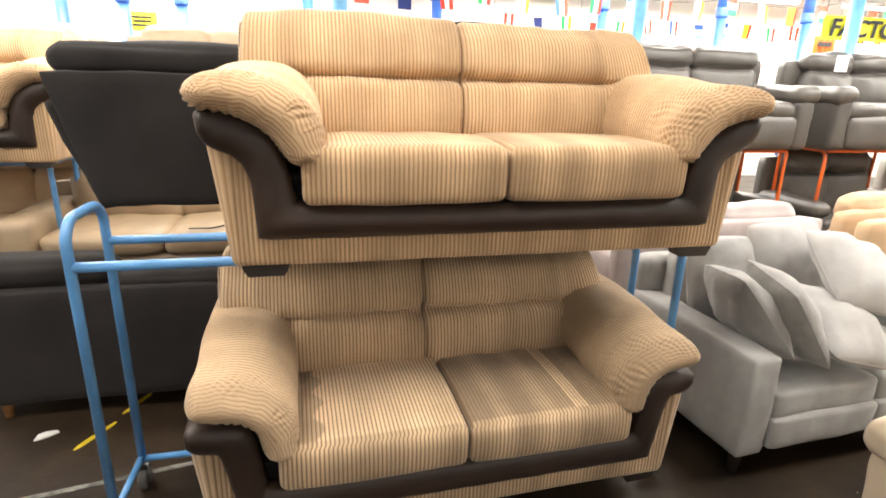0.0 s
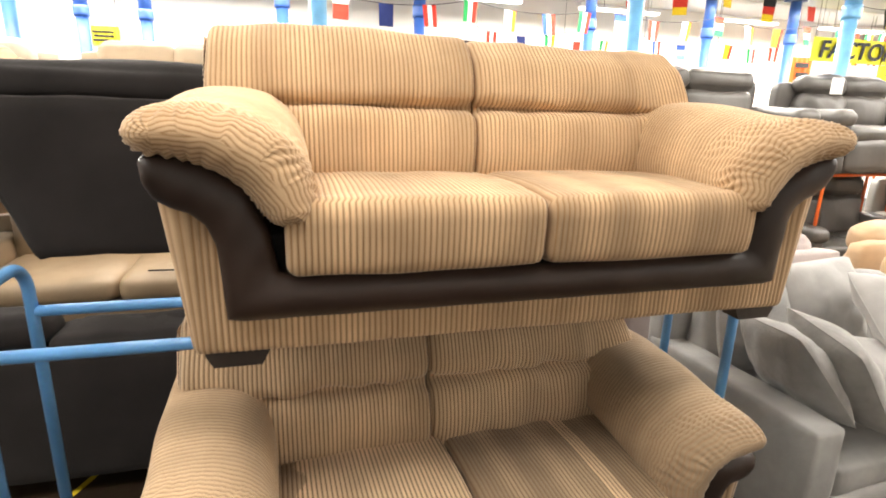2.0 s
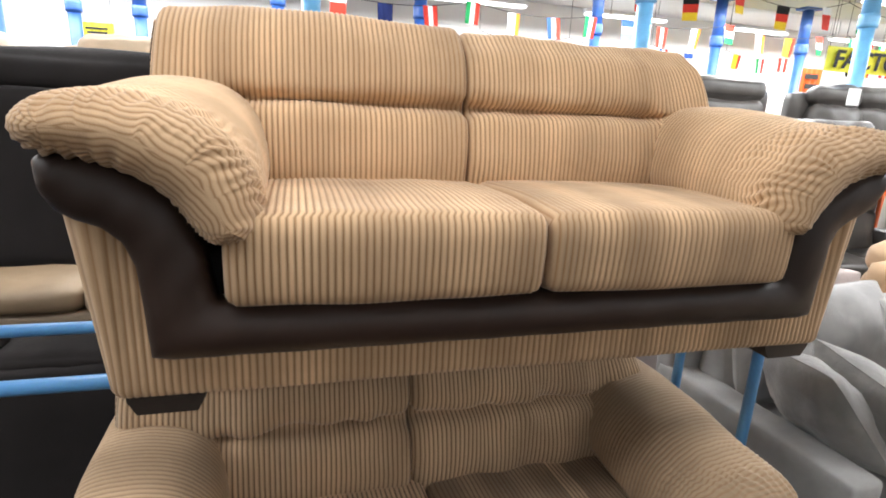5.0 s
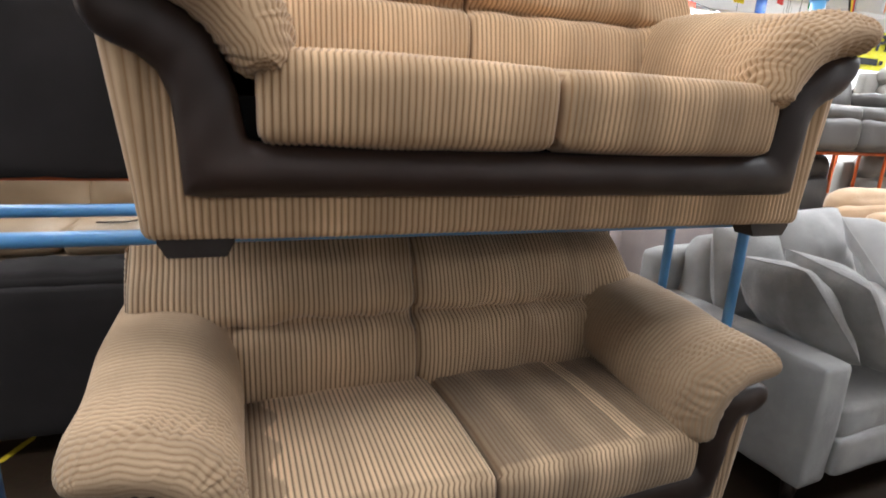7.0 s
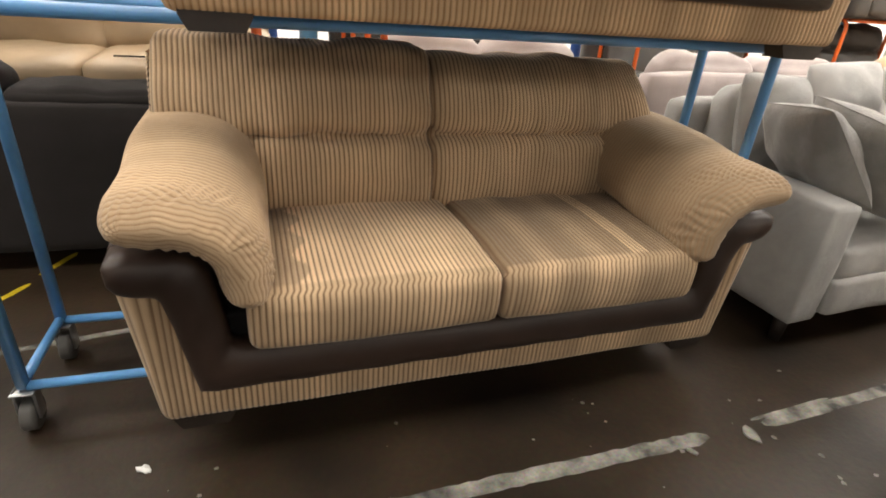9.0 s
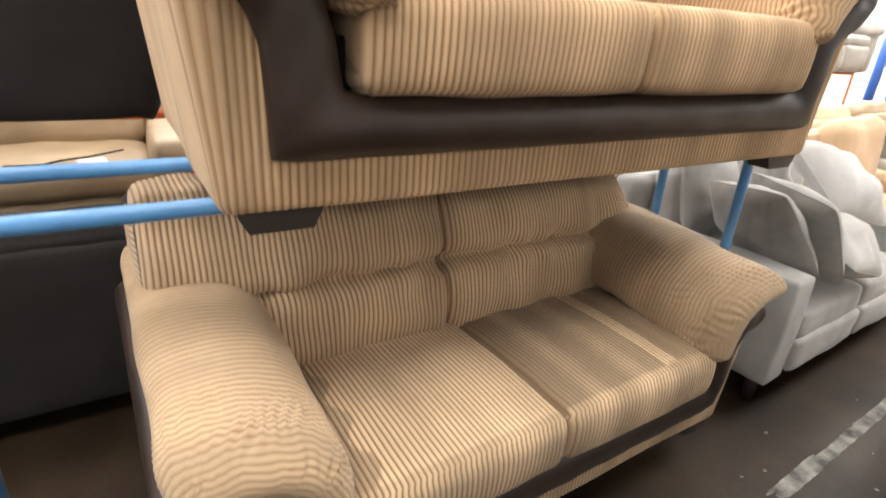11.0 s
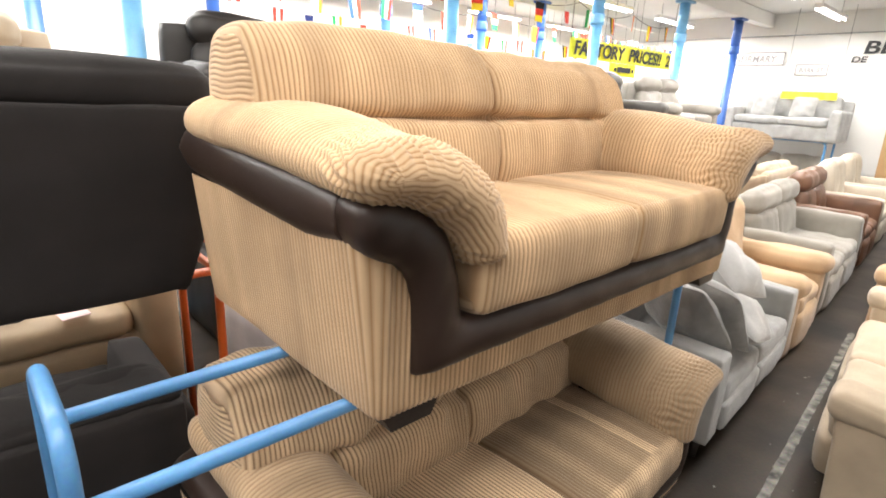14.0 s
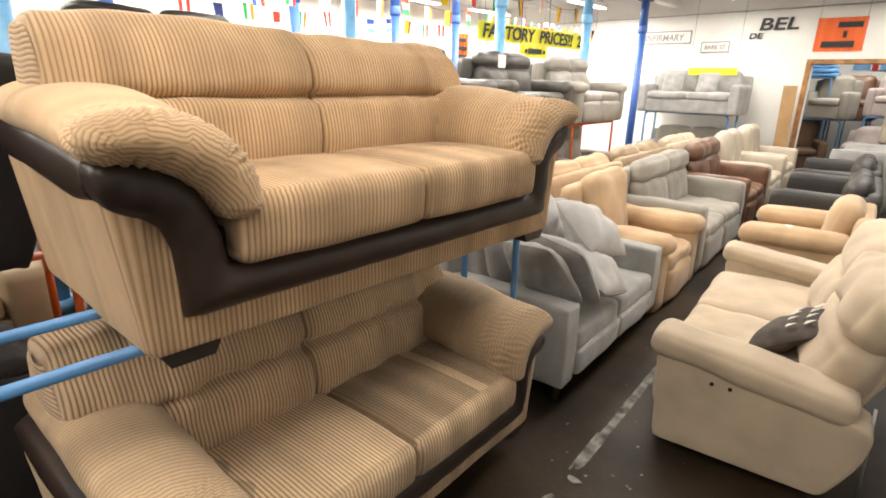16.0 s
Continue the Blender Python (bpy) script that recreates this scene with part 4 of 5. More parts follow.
for (px, py, pz, lean, spin, turn, size, fab, sd) in [
        (2.36, 2.50, 0.76, -16, 3, 6, 0.46, GREY_FABRIC, 1), (2.82, 2.52, 0.80, -20, -3, 2, 0.52, PALE_GREY, 2),
        (2.20, 2.12, 0.735, -36, 10, 80, 0.46, GREY_VELVET, 3), (2.37, 2.06, 0.735, -34, -6, 74, 0.47, GREY_VELVET, 4),
        (2.66, 2.02, 0.66, -58, 30, 30, 0.48, PALE_GREY, 5), (2.88, 2.16, 0.87, -52, 24, 12, 0.48, PALE_GREY, 6)]:
    at = pose(px, py, pz, 0, 0, turn) @ pose(0, 0, 0, lean) @ pose(0, 0, 0, 0, spin) @ pose(0, 0, -size / 2)
    c = scatter_cushion(at, fab, "plump grey chenille scatter cushion with piped edges" if fab is GREY_VELVET else "plump pale grey scatter cushion with piped edges", size, 0.23, sd, 0.0)
    tagged(c, group=PIL)

# the row along the aisle
sofa(pose(4.27, 1.97, 0, 0, 0, ROW), "peach-beige fabric recliner chair in a showroom row", 1.15, PEACH, 1, 0.95, 0.46, 0.66, 1.06, 0.24, 0.04, arm_roll=True, footrest=True, category="recliner", name="recliner", seed=60, res=10)
sofa(pose(5.95, 2.08, 0, 0, 0, ROW), "taupe grey fabric reclining sofa with headrests", 2.0, TAUPE, 2, 0.97, 0.47, 0.70, 1.06, 0.2, 0.04, head=True, footrest=True, seed=70, res=10)
sofa(pose(7.85, 2.20, 0, 0, 0, ROW), "chestnut brown leather reclining sofa", 1.6, BROWN_LEATHER, 2, 0.97, 0.47, 0.70, 1.08, 0.2, 0.04, head=True, footrest=True, seed=80)
sofa(pose(9.45, 2.30, 0, 0, 0, ROW), "ivory leather reclining sofa with high back", 1.5, IVORY, 2, 0.97, 0.47, 0.70, 1.12, 0.2, 0.04, footrest=True, seed=90)
sofa(pose(11.05, 2.40, 0, 0, 0, ROW), "ivory leather reclining sofa with high back", 1.5, IVORY, 2, 0.97, 0.47, 0.70, 1.12, 0.2, 0.04, footrest=True, seed=95)

# second row, backs to the aisle row
for (x, y, w, fab, lab, sd, hb) in [(1.15, 4.15, 1.5, MAUVE, "mauve grey fabric sofa seen from behind", 100, 1.0), (2.95, 4.15, 1.75, MAUVE, "mauve grey fabric sofa seen from behind", 110, 0.97),
                                    (5.0, 4.25, 2.0, PEACH, "peach-beige fabric sofa seen from behind", 120, 1.0), (7.1, 4.45, 1.9, BEIGE, "beige leather sofa seen from behind", 130, 1.0),
                                    (9.2, 4.6, 1.8, CREAM, "cream fabric sofa seen from behind", 140, 1.0)]:
    sofa(pose(x, y, 0, 0, 0, 180 + ROW * 0.7), lab, w, fab, 2, 0.95, 0.46, 0.64, hb, 0.2, 0.05, head=True, seed=sd)

# stacked recliners on orange racks


def stack(x, w, fab, low, lab, lab2, seed, y=4.62, lift=1.21):
    sofa(pose(x, y, lift), lab, w, fab, 2, 0.9, 0.46, 0.62, 1.0, 0.2, 0.02, head=True, recline=0.2, footrest=True, arm_roll=True, seed=seed, group="stacked recliners", name="recliner_sofa", category="recliner")
    tube_rack(x - w / 2 + 0.12, x + w / 2 - 0.12, y + 0.12, y + 0.70, lift - 0.018, lift - 0.017, 0.06, ORANGE_PAINT, "orange tubular steel sofa rack", 0.018, False)
    sofa(pose(x, y + 0.02, 0.0), lab2, w, low, 2, 0.9, 0.46, 0.66, 1.15, 0.2, 0.03, head=True, footrest=True, arm_roll=True, seed=seed + 5, group="stacked recliners", name="recliner_sofa", category="recliner")


stack(1.40, 1.65, BLACK_LEATHER, BLACK_LEATHER, "black leather reclining sofa on a high rack", "black leather reclining sofa under a rack", 200, 4.62, 1.33)
stack(4.0, 1.98, GREY_LEATHER, GREY_LEATHER, "dark grey leather reclining sofa on a high rack", "dark grey leather reclining sofa under a rack", 210)
stack(6.05, 1.6, GREY_LEATHER, GREY_LEATHER, "dark grey leather reclining sofa on a high rack, tag on headrest", "dark grey leather reclining sofa under a rack", 220)
stack(7.85, 1.6, STONE_LEATHER, STONE_LEATHER, "pale stone leather reclining sofa on a high rack", "pale stone leather reclining sofa under a rack", 230)
stack(-0.75, 1.5, CREAM, BEIGE, "cream fabric sofa on a high rack", "beige leather sofa under a rack", 240, 5.0)
stack(-2.5, 1.6, IVORY, BEIGE, "ivory leather sofa on a high rack", "beige leather sofa under a rack", 250, 5.3)
sofa(pose(9.35, 6.2, 1.19), "black leather armchair on a high rack", 0.9, BLACK_LEATHER, 1, 0.85, 0.46, 0.62, 0.95, 0.18, 0.02, seed=260, category="armchair", name="armchair")
tube_rack(8.95, 9.75, 6.3, 6.85, 1.19, 1.191, 0.06, ORANGE_PAINT, "orange tubular steel sofa rack", 0.018, False)

# sofa stack against the end wall
sofa(pose(11.35, 4.55, 1.25, 0, 0, -90), "light grey fabric three-seat sofa with cushions on a high rack", 2.05, GREY_FABRIC, 2, 0.9, 0.42, 0.58, 0.86, 0.2, 0.02, seed=300)
tube_rack(11.5, 12.1, 3.7, 5.4, 1.25, 1.251, 0.06, BLUE_PAINT, "blue tubular steel sofa rack", 0.02, False)
sofa(pose(11.42, 4.55, 0.0, 0, 0, -90), "taupe grey sofa under a rack", 1.9, TAUPE, 2, 0.9, 0.44, 0.6, 0.95, 0.2, 0.04, seed=310)
for sy in (4.25, 4.95):
    scatter_cushion(pose(11.62, sy, 1.66, -18, 0, -90), GREY_FABRIC, "light grey scatter cushion on the racked sofa", 0.42, 0.15, int(sy * 10))

# cream reclining sofa across the aisle


def cream_recliner(m, label, w, fab):
    """A reclining sofa with flat sides, sloping padded arms and large leaning back cushions; faces -y."""
    t = thing("reclining_sofa", label, "sofa", m)
    h, aw = w / 2, 0.23
    part("base", puff(-h + 0.04, h - 0.04, 0.05, 0.82, 0.05, 0.30, 0.03, 0.0, 6, 0.001, 400), fab, t)
    for s in (-1, 1):
        out = smooth_loop([(0.06, 0.05), (0.03, 0.07), (0.02, 0.2), (0.01, 0.38), (0.0, 0.50), (0.02, 0.548), (0.10, 0.55), (0.35, 0.525), (0.65, 0.485), (0.85, 0.455), (0.90, 0.425),
                           (0.905, 0.36), (0.875, 0.24), (0.81, 0.10), (0.77, 0.055), (0.70, 0.05), (0.4, 0.05), (0.2, 0.05)], 90)
        c = out.mean(0)
        a, b = sorted((s * (h - aw), s * h))
        rings = []
        for x, k in ((a, 0.955), (a + 0.008, 0.985), (a + 0.022, 1.0), (b - 0.022, 1.0), (b - 0.008, 0.987), (b - 0.002, 0.968), (b, 0.94), (b + 0.002, 0.5)):
            P = (out - c) * k + c
            rings.append(np.stack([np.full(len(P), x), P[:, 0], P[:, 1]], 1))
        arm = part("arm", loft(rings), fab, t)
        pad = puff(a - 0.012, b + 0.014, -0.035, 0.83, -0.03, 0.105, 0.052, 0.010, 16, 0.003, 402 + s)
        part("arm_pad", moved(pad, pose(0, 0, 0.545, -6.8, 0, 0)), fab, arm)
    inner = w - 2 * aw
    for i in range(2):
        a, b = -inner / 2 + i * inner / 2, -inner / 2 + (i + 1) * inner / 2
        part("seat_cushion", puff(a + 0.004, b - 0.004, -0.02, 0.62, 0.29, 0.455, 0.05, 0.016, 14, 0.003, 410 + i), fab, t)
        part("footrest", puff(a + 0.004, b - 0.004, -0.05, 0.09, 0.09, 0.31, 0.04, 0.015, 10, 0.002, 412 + i), fab, t)
        tilt = pose(0, 0.56, 0.43, -24, 0, 0)
        wide = 0.05 if i else -0.05
        part("back_cushion", moved(puff(a + 0.004 + min(0, wide), b - 0.004 + max(0, wide), 0.0, 0.23, 0.02, 0.40, 0.10, 0.03, 16, 0.007, 414 + i), tilt), fab, t)
        part("headrest", moved(puff(a + 0.004 + min(0, wide), b - 0.004 + max(0, wide), -0.02, 0.21, 0.36, 0.66, 0.095, 0.03, 16, 0.008, 416 + i), tilt), fab, t)
        part("rear_panel", moved(puff(a + 0.002, b - 0.002, 0.20, 0.28, -0.20, 0.60, 0.035, 0.008, 10, 0.002, 418 + i), tilt), fab, t)
    for y in (0.27, 0.35):
        part("arm_button", tube([(h - 0.004, y, 0.452), (h + 0.005, y, 0.452)], 0.010, 12), BLACK_FABRIC, t, "small dark recliner button")
    return t


cream_recliner(pose(3.14, 1.45, 0.0, 0, 0, 180 + 6), "cream fabric reclining sofa across the aisle", 2.13, CREAM)
sofa(pose(5.35, 1.68, 0.0, 0, 0, 184), "peach-beige fabric armchair across the aisle", 1.15, PEACH, 1, 0.92, 0.46, 0.66, 0.9, 0.22, 0.05, arm_roll=True, seed=410, category="armchair", name="armchair")
sofa(pose(6.95, 1.78, 0.0, 0, 0, 184), "black-brown leather sofa across the aisle", 1.7, BLACK_LEATHER, 2, 0.95, 0.46, 0.78, 0.92, 0.2, 0.05, seed=420)
sofa(pose(8.85, 1.92, 0.0, 0, 0, 184), "black-brown leather sofa across the aisle", 1.7, BLACK_LEATHER, 2, 0.95, 0.46, 0.78, 0.92, 0.2, 0.05, seed=430)
sofa(pose(11.0, 0.75, 0.0, 0, 0, 90), "light grey fabric sofa seen from behind", 2.0, GREY_FABRIC, 2, 0.95, 0.46, 0.62, 1.0, 0.2, 0.05, head=True, seed=440)

# a third corduroy sofa, further back on its own rack
tube_rack(-3.2, -1.55, 4.12, 4.50, 1.188, 1.189, 0.14, BLUE_PAINT, "light-blue tubular steel sofa rack", wheels=False)
tagged(copy_thing(upper_sofa, pose(-2.34, 3.95, 1.21)), "tan corduroy sofa with brown leather front on another rack")

# ---- patterned cushion, tags and small things ----
pc = scatter_cushion(pose(2.80, 1.05, 0.45, -56, 0, 178), mat("dark_grey_weave", (0.10, 0.085, 0.075), 0.9, var=0.2, scale=40, bump=0.4), "dark grey cushion with a row of pale triangles", 0.46, 0.15, 77)
PALE = mat("pale_print", (0.55, 0.52, 0.46), 0.9, var=0.1, scale=40)
for row, zz in enumerate((0.27, 0.36)):
    for i in range(5):
        for side in (-1, 1):
            x = -0.16 + i * 0.08
            a, b = x / 0.23, (zz - 0.23) / 0.23
            y = side * (0.075 * max(0.0, (1 - a * a) * (1 - b * b)) ** 0.42 + 0.014)
            part("triangle_print", ([(x - 0.03, y, zz - 0.028), (x + 0.03, y, zz - 0.028), (x, y, zz + 0.03)], [(0, 1, 2)]), PALE, pc, "pale printed triangle", False)

tag = thing("price_tag", "clear plastic pouch hung over a grey headrest", "tag")
part("pouch", box(5.50, 5.66, 4.985, 4.991, 1.99, 2.15, 0.002), PAPER, tag, smooth=False)
tg = thing("label_tag", "white swing tag on a peach armchair", "tag", pose(4.93, 1.30, 0.662, 0, 0, 30))
part("card", box(-0.06, 0.06, -0.03, 0.03, 0.004, 0.008, 0.001), PAPER, tg, smooth=False)

# ---- signs ----


def glyphs(text, size):
    c = bpy.data.curves.new("lettering", "FONT")
    c.body, c.size, c.extrude, c.offset, c.shear = text, size, 0.003, size * 0.022, 0.12
    tmp = bpy.data.objects.new("lettering", c)
    me = bpy.data.meshes.new_from_object(tmp)
    bpy.data.objects.remove(tmp)
    return me


def words(text, size, m, parent, at, width):
    """Raised letters, one object each, spread over a width."""
    def right(k):
        return max(v.co.x for v in glyphs(text[:k], size).vertices)
    full = right(len(text))
    for i, ch in enumerate(text):
        if ch == " ":
            continue
        me = glyphs(ch, size)
        me.materials.append(m)
        ob = new("letter", me)
        ob.parent = parent
        shift = right(i + 1) - max(v.co.x for v in me.vertices) - full / 2
        ob.matrix_basis = at @ Matrix.Diagonal((width / full, 1, 1, 1)) @ pose(shift, 0, 0)


def bars(parent, rows, m, at):
    """Plain bars for writing that is not spelled out: (x0, x1, y0, y1)."""
    for x0, x1, y0, y1 in rows:
        part("writing_bar", box(x0, x1, y0, y1, 0.0, 0.006), m, parent, smooth=False, at=at)


def wall_sign(y, z, w, h, text, size, label, frame_bar=0.02, width=None, ink=None):
    t = thing("wall_sign", label, "sign", pose(X1 - 0.014, y, z, 90, 0, -90))
    if frame_bar:
        part("board", box(-w / 2, w / 2, -h / 2, h / 2, 0.0, 0.012), WALL, t, smooth=False)
        g = [box(-w / 2, w / 2, h / 2 - frame_bar, h / 2, 0.0125, 0.02), box(-w / 2, w / 2, -h / 2, -h / 2 + frame_bar, 0.0125, 0.02),
             box(-w / 2, -w / 2 + frame_bar, -h / 2 + frame_bar, h / 2 - frame_bar, 0.0125, 0.02), box(w / 2 - frame_bar, w / 2, -h / 2 + frame_bar, h / 2 - frame_bar, 0.0125, 0.02)]
        part("border", joined(*g), ink or INK, t, smooth=False)
    words(text, size, ink or INK, t, pose(0, -size * 0.36, 0.016), width)
    return t


GREY_INK = mat("mid_grey_ink", (0.30, 0.29, 0.29), 0.7, var=0.1)
wall_sign(5.92, 2.82, 1.80, 0.27, "ROYAL INFIRMARY", 0.19, "framed wall sign reading ROYAL INFIRMARY", 0.022, 1.5, GREY_INK)
wall_sign(4.50, 2.60, 0.58, 0.22, "BARK ST", 0.13, "small framed street sign reading BARK ST", 0.02, 0.44, GREY_INK)
wall_sign(3.36, 3.02, 0.9, 0.3, "BEL", 0.32, "large dark letters BEL on the wall", 0, 0.72)
wall_sign(3.74, 2.80, 0.3, 0.12, "DE", 0.15, "dark letters DE on the wall", 0, 0.26)


def banner(name, m, x0, x1, z0, z1, fab, label):
    t = thing(name, label, "banner", m)
    n = 24
    v = [(x0 + (x1 - x0) * i / n, 0.012 * math.sin(i * 1.1), z) for z in (z0, z1) for i in range(n + 1)]
    f = [(i, i + 1, n + 2 + i, n + 1 + i) for i in range(n)]
    v2 = [(x, y + 0.004, z) for x, y, z in v]
    f2 = [tuple(k + len(v) for k in reversed(q)) for q in f]
    part("sheet", (v + v2, f + f2), fab, t)
    for x in (x0 + 0.02, x1 - 0.02):
        part("hanger", tube([(x, 0.003, z1 - 0.02), (x, 0.003, CEIL - 0.001)], 0.003, 5), INK, t)
    return t


bn = banner("banner", pose(7.68, 5.85, 0), -1.56, 1.56, 2.40, 2.67, YELLOW_SIGN, "long yellow banner reading FACTORY PRICES")
words("FACTORY  PRICES!!  2", 0.27, INK, bn, pose(0, -0.02, 2.445, 90, 0, 0), 2.95)
b2 = banner("banner", pose(7.62, 5.84, 0), -0.42, 0.42, 2.20, 2.395, YELLOW_SIGN, "small yellow banner with handwriting")
bars(b2, [(-0.30, -0.24, 2.27, 2.32), (-0.20, 0.2, 2.26, 2.34), (0.24, 0.3, 2.27, 2.32)], INK, pose(0, -0.02, 0, 90, 0, 0))
b3 = banner("hanging_sign", pose(9.79, 9.30, 0), -0.26, 0.26, 2.20, 2.85, ORANGE_SIGN, "orange hanging sign with dark handwriting")
bars(b3, [(-0.18, 0.14, 2.66, 2.75), (-0.14, 0.18, 2.48, 2.57), (-0.17, 0.16, 2.30, 2.39)], INK, pose(0, -0.02, 0, 90, 0, 0))
b4 = banner("wall_banner", pose(X1 - 0.02, 2.28, 0, 0, 0, -90), -0.42, 0.36, 2.48, 3.08, ORANGE_SIGN, "orange wall banner with dark handwriting")
bars(b4, [(-0.08, 0.30, 2.90, 3.0), (0.02, 0.08, 2.72, 2.84), (-0.30, 0.22, 2.55, 2.66)], INK, pose(0, -0.02, 0, 90, 0, 0))
b5 = banner("hanging_sign", pose(-2.55, 10.36, 0), -0.22, 0.22, 2.50, 2.78, YELLOW_SIGN, "small yellow notice on the wall")
bars(b5, [(-0.15, 0.15, 2.68, 2.71), (-0.13, 0.14, 2.62, 2.65), (-0.15, 0.12, 2.56, 2.59)], INK, pose(0, -0.02, 0, 90, 0, 0))
b6 = banner("hanging_sign", pose(11.9, 4.55, 0, 0, 0, -90), -0.2, 0.75, 2.02, 2.16, YELLOW_SIGN, "yellow card behind the racked sofa")

# ---- bunting ----
DESIGNS = [("v", "green", "white", "orange"), ("v", "navy", "navy", "navy"), ("h", "white", "red", "red"), ("v", "red", "white", "red"), ("v", "white", "white", "orange"),
           ("v", "blue", "white", "red"), ("v", "green", "white", "red"), ("h", "black", "red", "yellow"), ("h", "blue", "white", "sky"), ("v", "black", "yellow", "red"), ("h", "red", "white", "green"), ("v", "yellow", "yellow", "red")]
FLAG_MESH = []
for d in DESIGNS:
    me = bpy.data.meshes.new("flag")
    W, H, vs, fs = 0.17, 0.24, [], []
    for side in (0, 0.004):
        for k in range(4):
            for e in (0, 1):
                x, z = (-W / 2 + W / 3 * k, -H * e) if d[0] == "v" else (-W / 2 + W * e, -H / 3 * k)
                vs.append((x, side + 0.02 * math.sin(9 * x) * (-z / H), z))
    for k in range(3):
        o = 2 * k
        fs += [(o, o + 1, o + 3, o + 2), (o + 8, o + 10, o + 11, o + 9), (o, o + 2, o + 10, o + 8), (o + 1, o + 9, o + 11, o + 3)]
    me.from_pydata(vs, [], fs)
    for k in range(3):
        me.materials.append(FLAG_COLORS[d[1 + k]])
    for i, p in enumerate(me.polygons):
        p.material_index = i // 4
    FLAG_MESH.append(me)


def bunting(a, b, sag, seed, spacing=0.40):
    t = thing("bunting", "string of small national flags hung below the ceiling", "bunting")
    a, b = Vector(a), Vector(b)
    L = (b - a).length
    n = int(L / spacing)
    spans = 4
    def at(u):
        w = (u * spans) % 1.0
        p = a + (b - a) * u
        return p - Vector((0, 0, sag * 4 * w * (1 - w)))
    part("string", tube([at(i / 48) for i in range(49)], 0.004, 5), INK, t)
    for p in [at(i / spans) for i in range(spans + 1)]:
        part("hanger", tube([p, (p.x, p.y, CEIL - 0.001)], 0.003, 5), INK, t)
    rs = random.Random(seed)
    ang = math.degrees(math.atan2(b.y - a.y, b.x - a.x))
    for i in range(n):
        u = (i + 0.5) / n
        ob = new("flag", rs.choice(FLAG_MESH))
        ob.parent = t
        ob.matrix_basis = Matrix.Translation(at(u)) @ pose(0, 0, 0, rs.uniform(-8, 8), rs.uniform(-4, 4), ang + rs.uniform(-14, 14))
    return t


bunting((0.5, 7.0, 2.94), (7.5, 7.0, 3.02), 0.10, 1, 0.5)
bunting((7.6, 6.9, 3.0), (12.5, 7.3, 3.05), 0.08, 2, 0.3)
bunting((3.4, 5.95, 3.14), (9.4, 5.95, 3.18), 0.12, 3, 0.55)
bunting((3.0, 9.0, 2.95), (9.0, 9.0, 3.0), 0.1, 4, 0.5)
bunting((9.6, 8.6, 2.95), (12.5, 8.2, 3.0), 0.06, 5, 0.33)
pipe = part("conduit", tube([(X1 - 0.06, 9.9, 3.22), (X1 - 0.06, -2.0, 3.34)], 0.012, 8), STEEL, None, "thin grey conduit along the wall")
tagged(pipe, kind="structure")

# ---- the further room beyond the opening ----
sofa(pose(14.2, 2.75, 0.0, 0, 0, -70), "brown fabric armchair in the further room", 0.95, mat("mid_brown_fabric", (0.12, 0.075, 0.05), 0.85, var=0.15), 1, 0.9, 0.46, 0.64, 1.2, 0.18, 0.05, seed=500, category="armchair", name="armchair")
sofa(pose(14.4, 1.6, 0.0, 0, 0, -90), "mauve grey armchair in the further room", 0.95, MAUVE, 1, 0.9, 0.46, 0.64, 1.0, 0.18, 0.05, seed=510, category="armchair", name="armchair")
sofa(pose(15.4, 2.2, 1.1, 0, 0, -90), "brown leather armchair on a high rack", 1.0, BROWN_LEATHER, 1, 0.9, 0.46, 0.64, 1.0, 0.18, 0.02, seed=520, category="armchair", name="armchair")
tube_rack(15.5, 16.1, 1.8, 2.6, 1.10, 1.101, 0.06, BLUE_PAINT, "blue tubular steel rack in the further room", 0.018, False)
for (fx, fy, fz, fab, lab, sd) in ((14.6, 2.62, 1.13, TAUPE, "taupe armchair on a rack in the further room", 520), (15.0, 1.45, 1.22, MAUVE, "mauve fabric armchair on a rack in the further room", 530),
                                   (13.6, 0.95, 0.75, IVORY, "ivory leather armchair on a shelf in the further room", 540)):
    sofa(pose(fx, fy, fz, 0, 0, -100), lab, 0.95, fab, 1, 0.85, 0.44, 0.6, 0.95, 0.17, 0.02, seed=sd, category="armchair", name="armchair")
    tube_rack(fx + 0.1, fx + 0.75, fy - 0.4, fy + 0.4, fz - 0.018, fz - 0.017, 0.06, BLUE_PAINT, "blue tubular steel rack in the further room", 0.018, False)
pile = thing("folded_dust_sheets", "pile of folded blue dust sheets on a rack", "sheets", pose(15.3, 3.0, 2.05))
for k in range(4):
    part("sheet", puff(-0.35, 0.35, -0.45 + 0.03 * k, 0.45, 0.09 * k, 0.09 * k + 0.088, 0.03, 0.012, 8, 0.008, 560 + k), BLUE_PAINT, pile)
tube_rack(15.0, 15.6, 2.6, 3.4, 2.032, 2.033, 0.06, BLUE_PAINT, "blue tubular steel rack in the further room", 0.018, False)
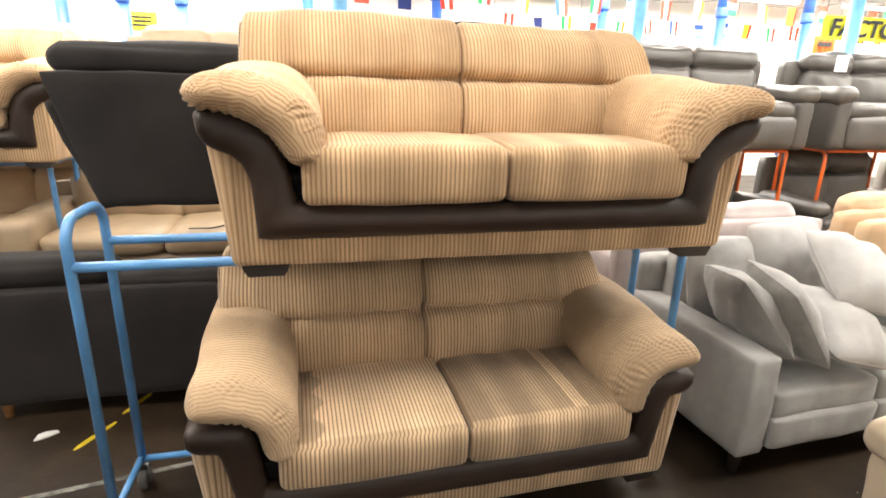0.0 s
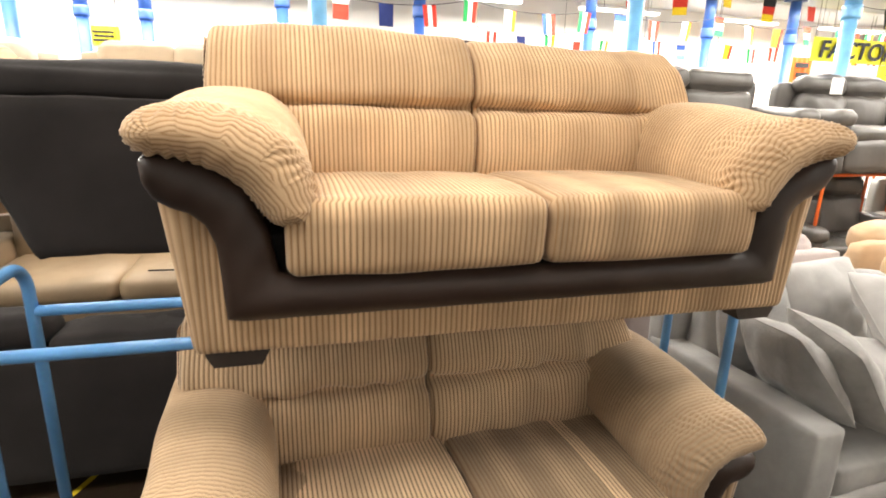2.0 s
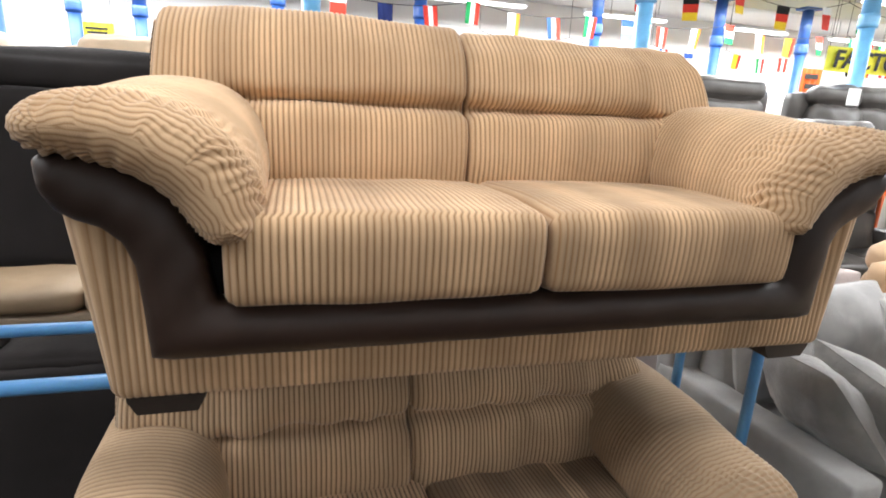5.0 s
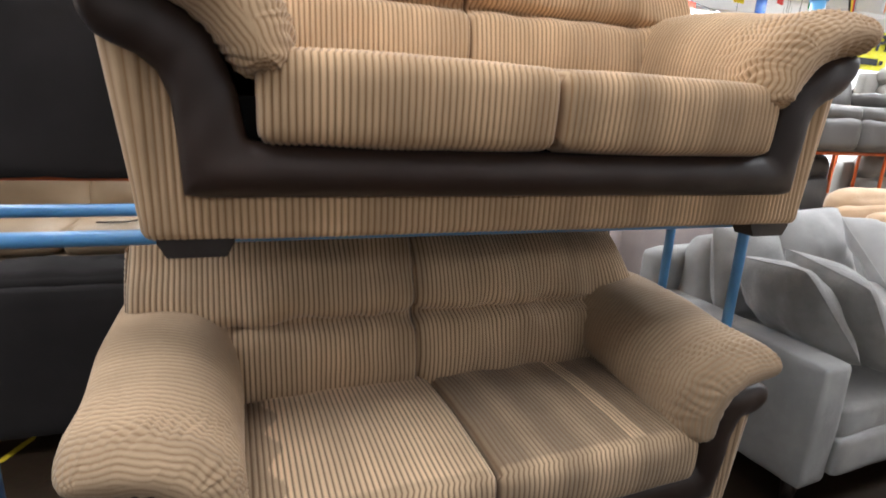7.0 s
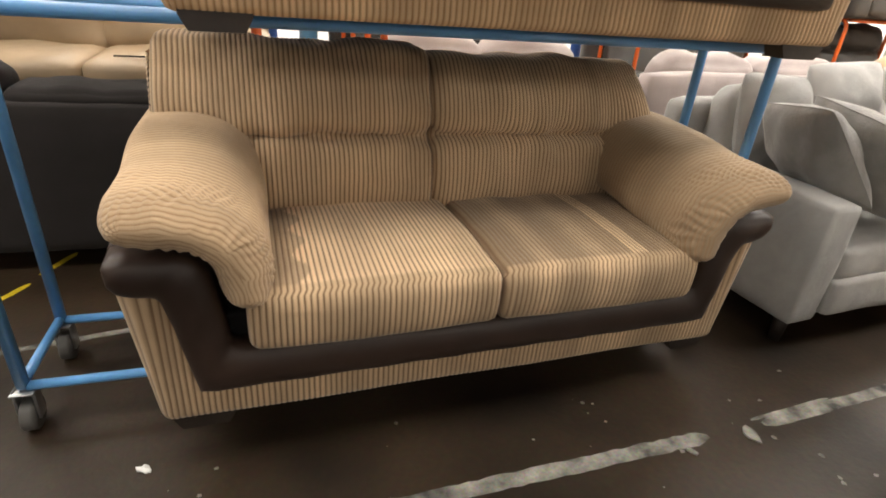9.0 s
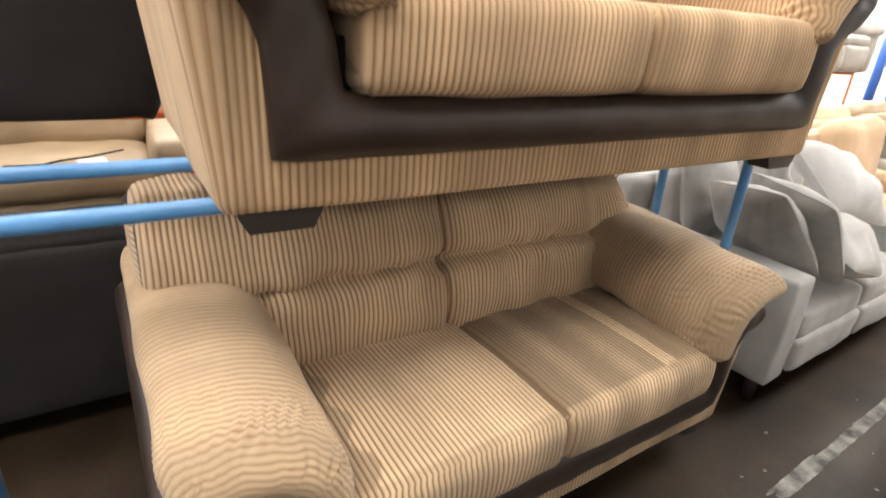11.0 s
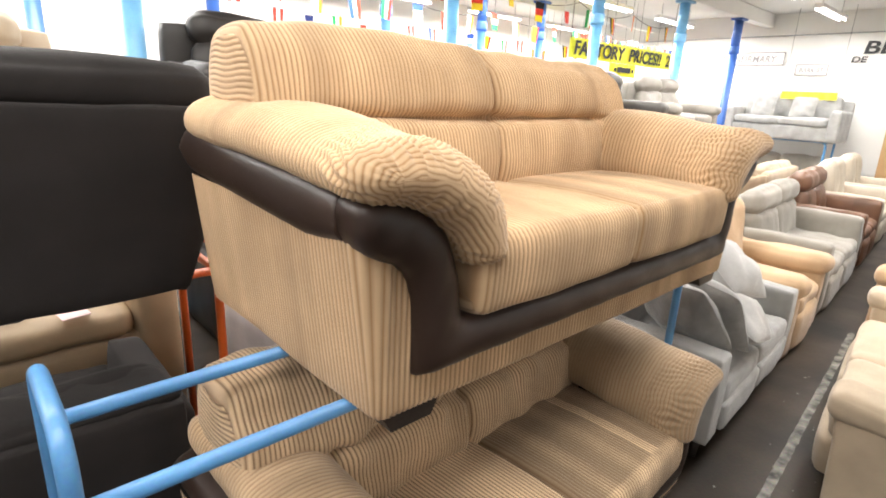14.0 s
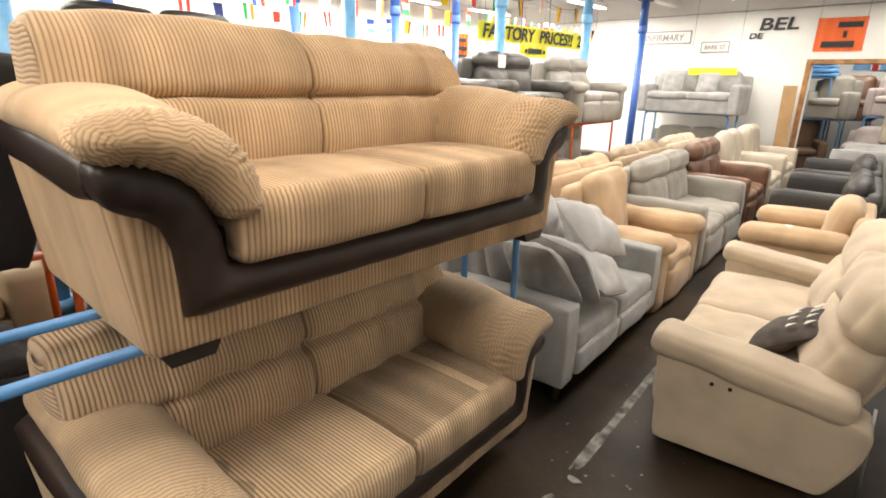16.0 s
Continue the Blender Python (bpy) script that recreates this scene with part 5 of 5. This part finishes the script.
for (fy, lab) in ((2.05, "red, white and blue flag hung across the further room"), (0.75, "red, white and blue flag hung across the further room")):
    fl = thing("flag", lab, "flag", pose(17.165, fy, 2.55))
    def drape(y0, y1, z0, z1, off):
        n = 12
        v = [(off + 0.025 * math.sin(9 * (y0 + (y1 - y0) * q / n)) + 0.01 * c, y0 + (y1 - y0) * q / n, z0 + (z1 - z0) * c) for q in range(n + 1) for c in (0, 1)]
        return v, [(2 * q, 2 * q + 1, 2 * q + 3, 2 * q + 2) for q in range(n)]
    part("cloth", drape(-0.45, 0.45, -0.3, 0.3, 0.0), BLUE_PAINT, fl, "dark blue cloth")
    part("white_band", drape(-0.45, 0.45, -0.10, 0.10, -0.008), PAPER, fl, "white band")
    part("red_band", drape(-0.45, 0.45, -0.06, 0.06, -0.016), RED_CLOTH, fl, "red band")
    part("white_band", drape(-0.10, 0.10, -0.3, 0.3, -0.010), PAPER, fl, "white band")
    part("red_band", drape(-0.06, 0.06, -0.3, 0.3, -0.018), RED_CLOTH, fl, "red band")
wp = thing("wood_panel", "bare plywood panel leaning by the opening", "panel", pose(12.35, 2.86, 0, 0, -6, 0))
part("board", box(-0.01, 0.01, -0.12, 0.12, 0.012, 1.85, 0.003), mat("pale_plywood", (0.50, 0.31, 0.15), 0.6, var=0.12, scale=8, bump=0.1, fine=60), wp, smooth=False)
jar = thing("lamp_base", "shiny chrome globe lamp on a side table", "lamp", pose(12.0, 3.35, 0.62))
part("globe", loft([np.array([(0.13 * math.sin(q) * math.cos(k), 0.13 * math.sin(q) * math.sin(k), 0.17 - 0.13 * math.cos(q)) for k in np.linspace(0, 6.283, 18, endpoint=False)]) for q in np.linspace(0.25, 2.95, 12)]), STEEL, jar)
part("stem", tube([(0, 0, 0.29), (0, 0, 0.42)], 0.015, 10), STEEL, jar)
part("stand", tube([(0, 0, 0), (0, 0, 0.06)], 0.06, 14), STEEL, jar)
tb = thing("side_table", "small oak side table by the end wall", "table", pose(12.0, 3.35, 0))
part("tabletop", box(-0.22, 0.22, -0.22, 0.22, 0.585, 0.62, 0.006), OAK, tb, smooth=False)
for x in (-0.18, 0.18):
    for y in (-0.18, 0.18):
        part("leg", box(x - 0.02, x + 0.02, y - 0.02, y + 0.02, 0, 0.584, 0.003), OAK, tb, smooth=False)

# ---- small extras ----
st = thing("strap", "grey webbing strap hanging behind the cream sofa", "strap")
part("webbing", tube([(2.30, 0.46, 0.50), (2.31, 0.45, 0.34), (2.30, 0.44, 0.16), (2.29, 0.43, 0.05)], 0.007, 8), STEEL, st)
lb = thing("price_label", "small pink paper label on the beige sofa", "label", pose(-0.35, 3.90, 0.745, 10, 0, 12))
part("card", box(-0.06, 0.06, -0.05, 0.05, 0.018, 0.022, 0.001), mat("pink_paper", (0.8, 0.55, 0.55), 0.7), lb, smooth=False)
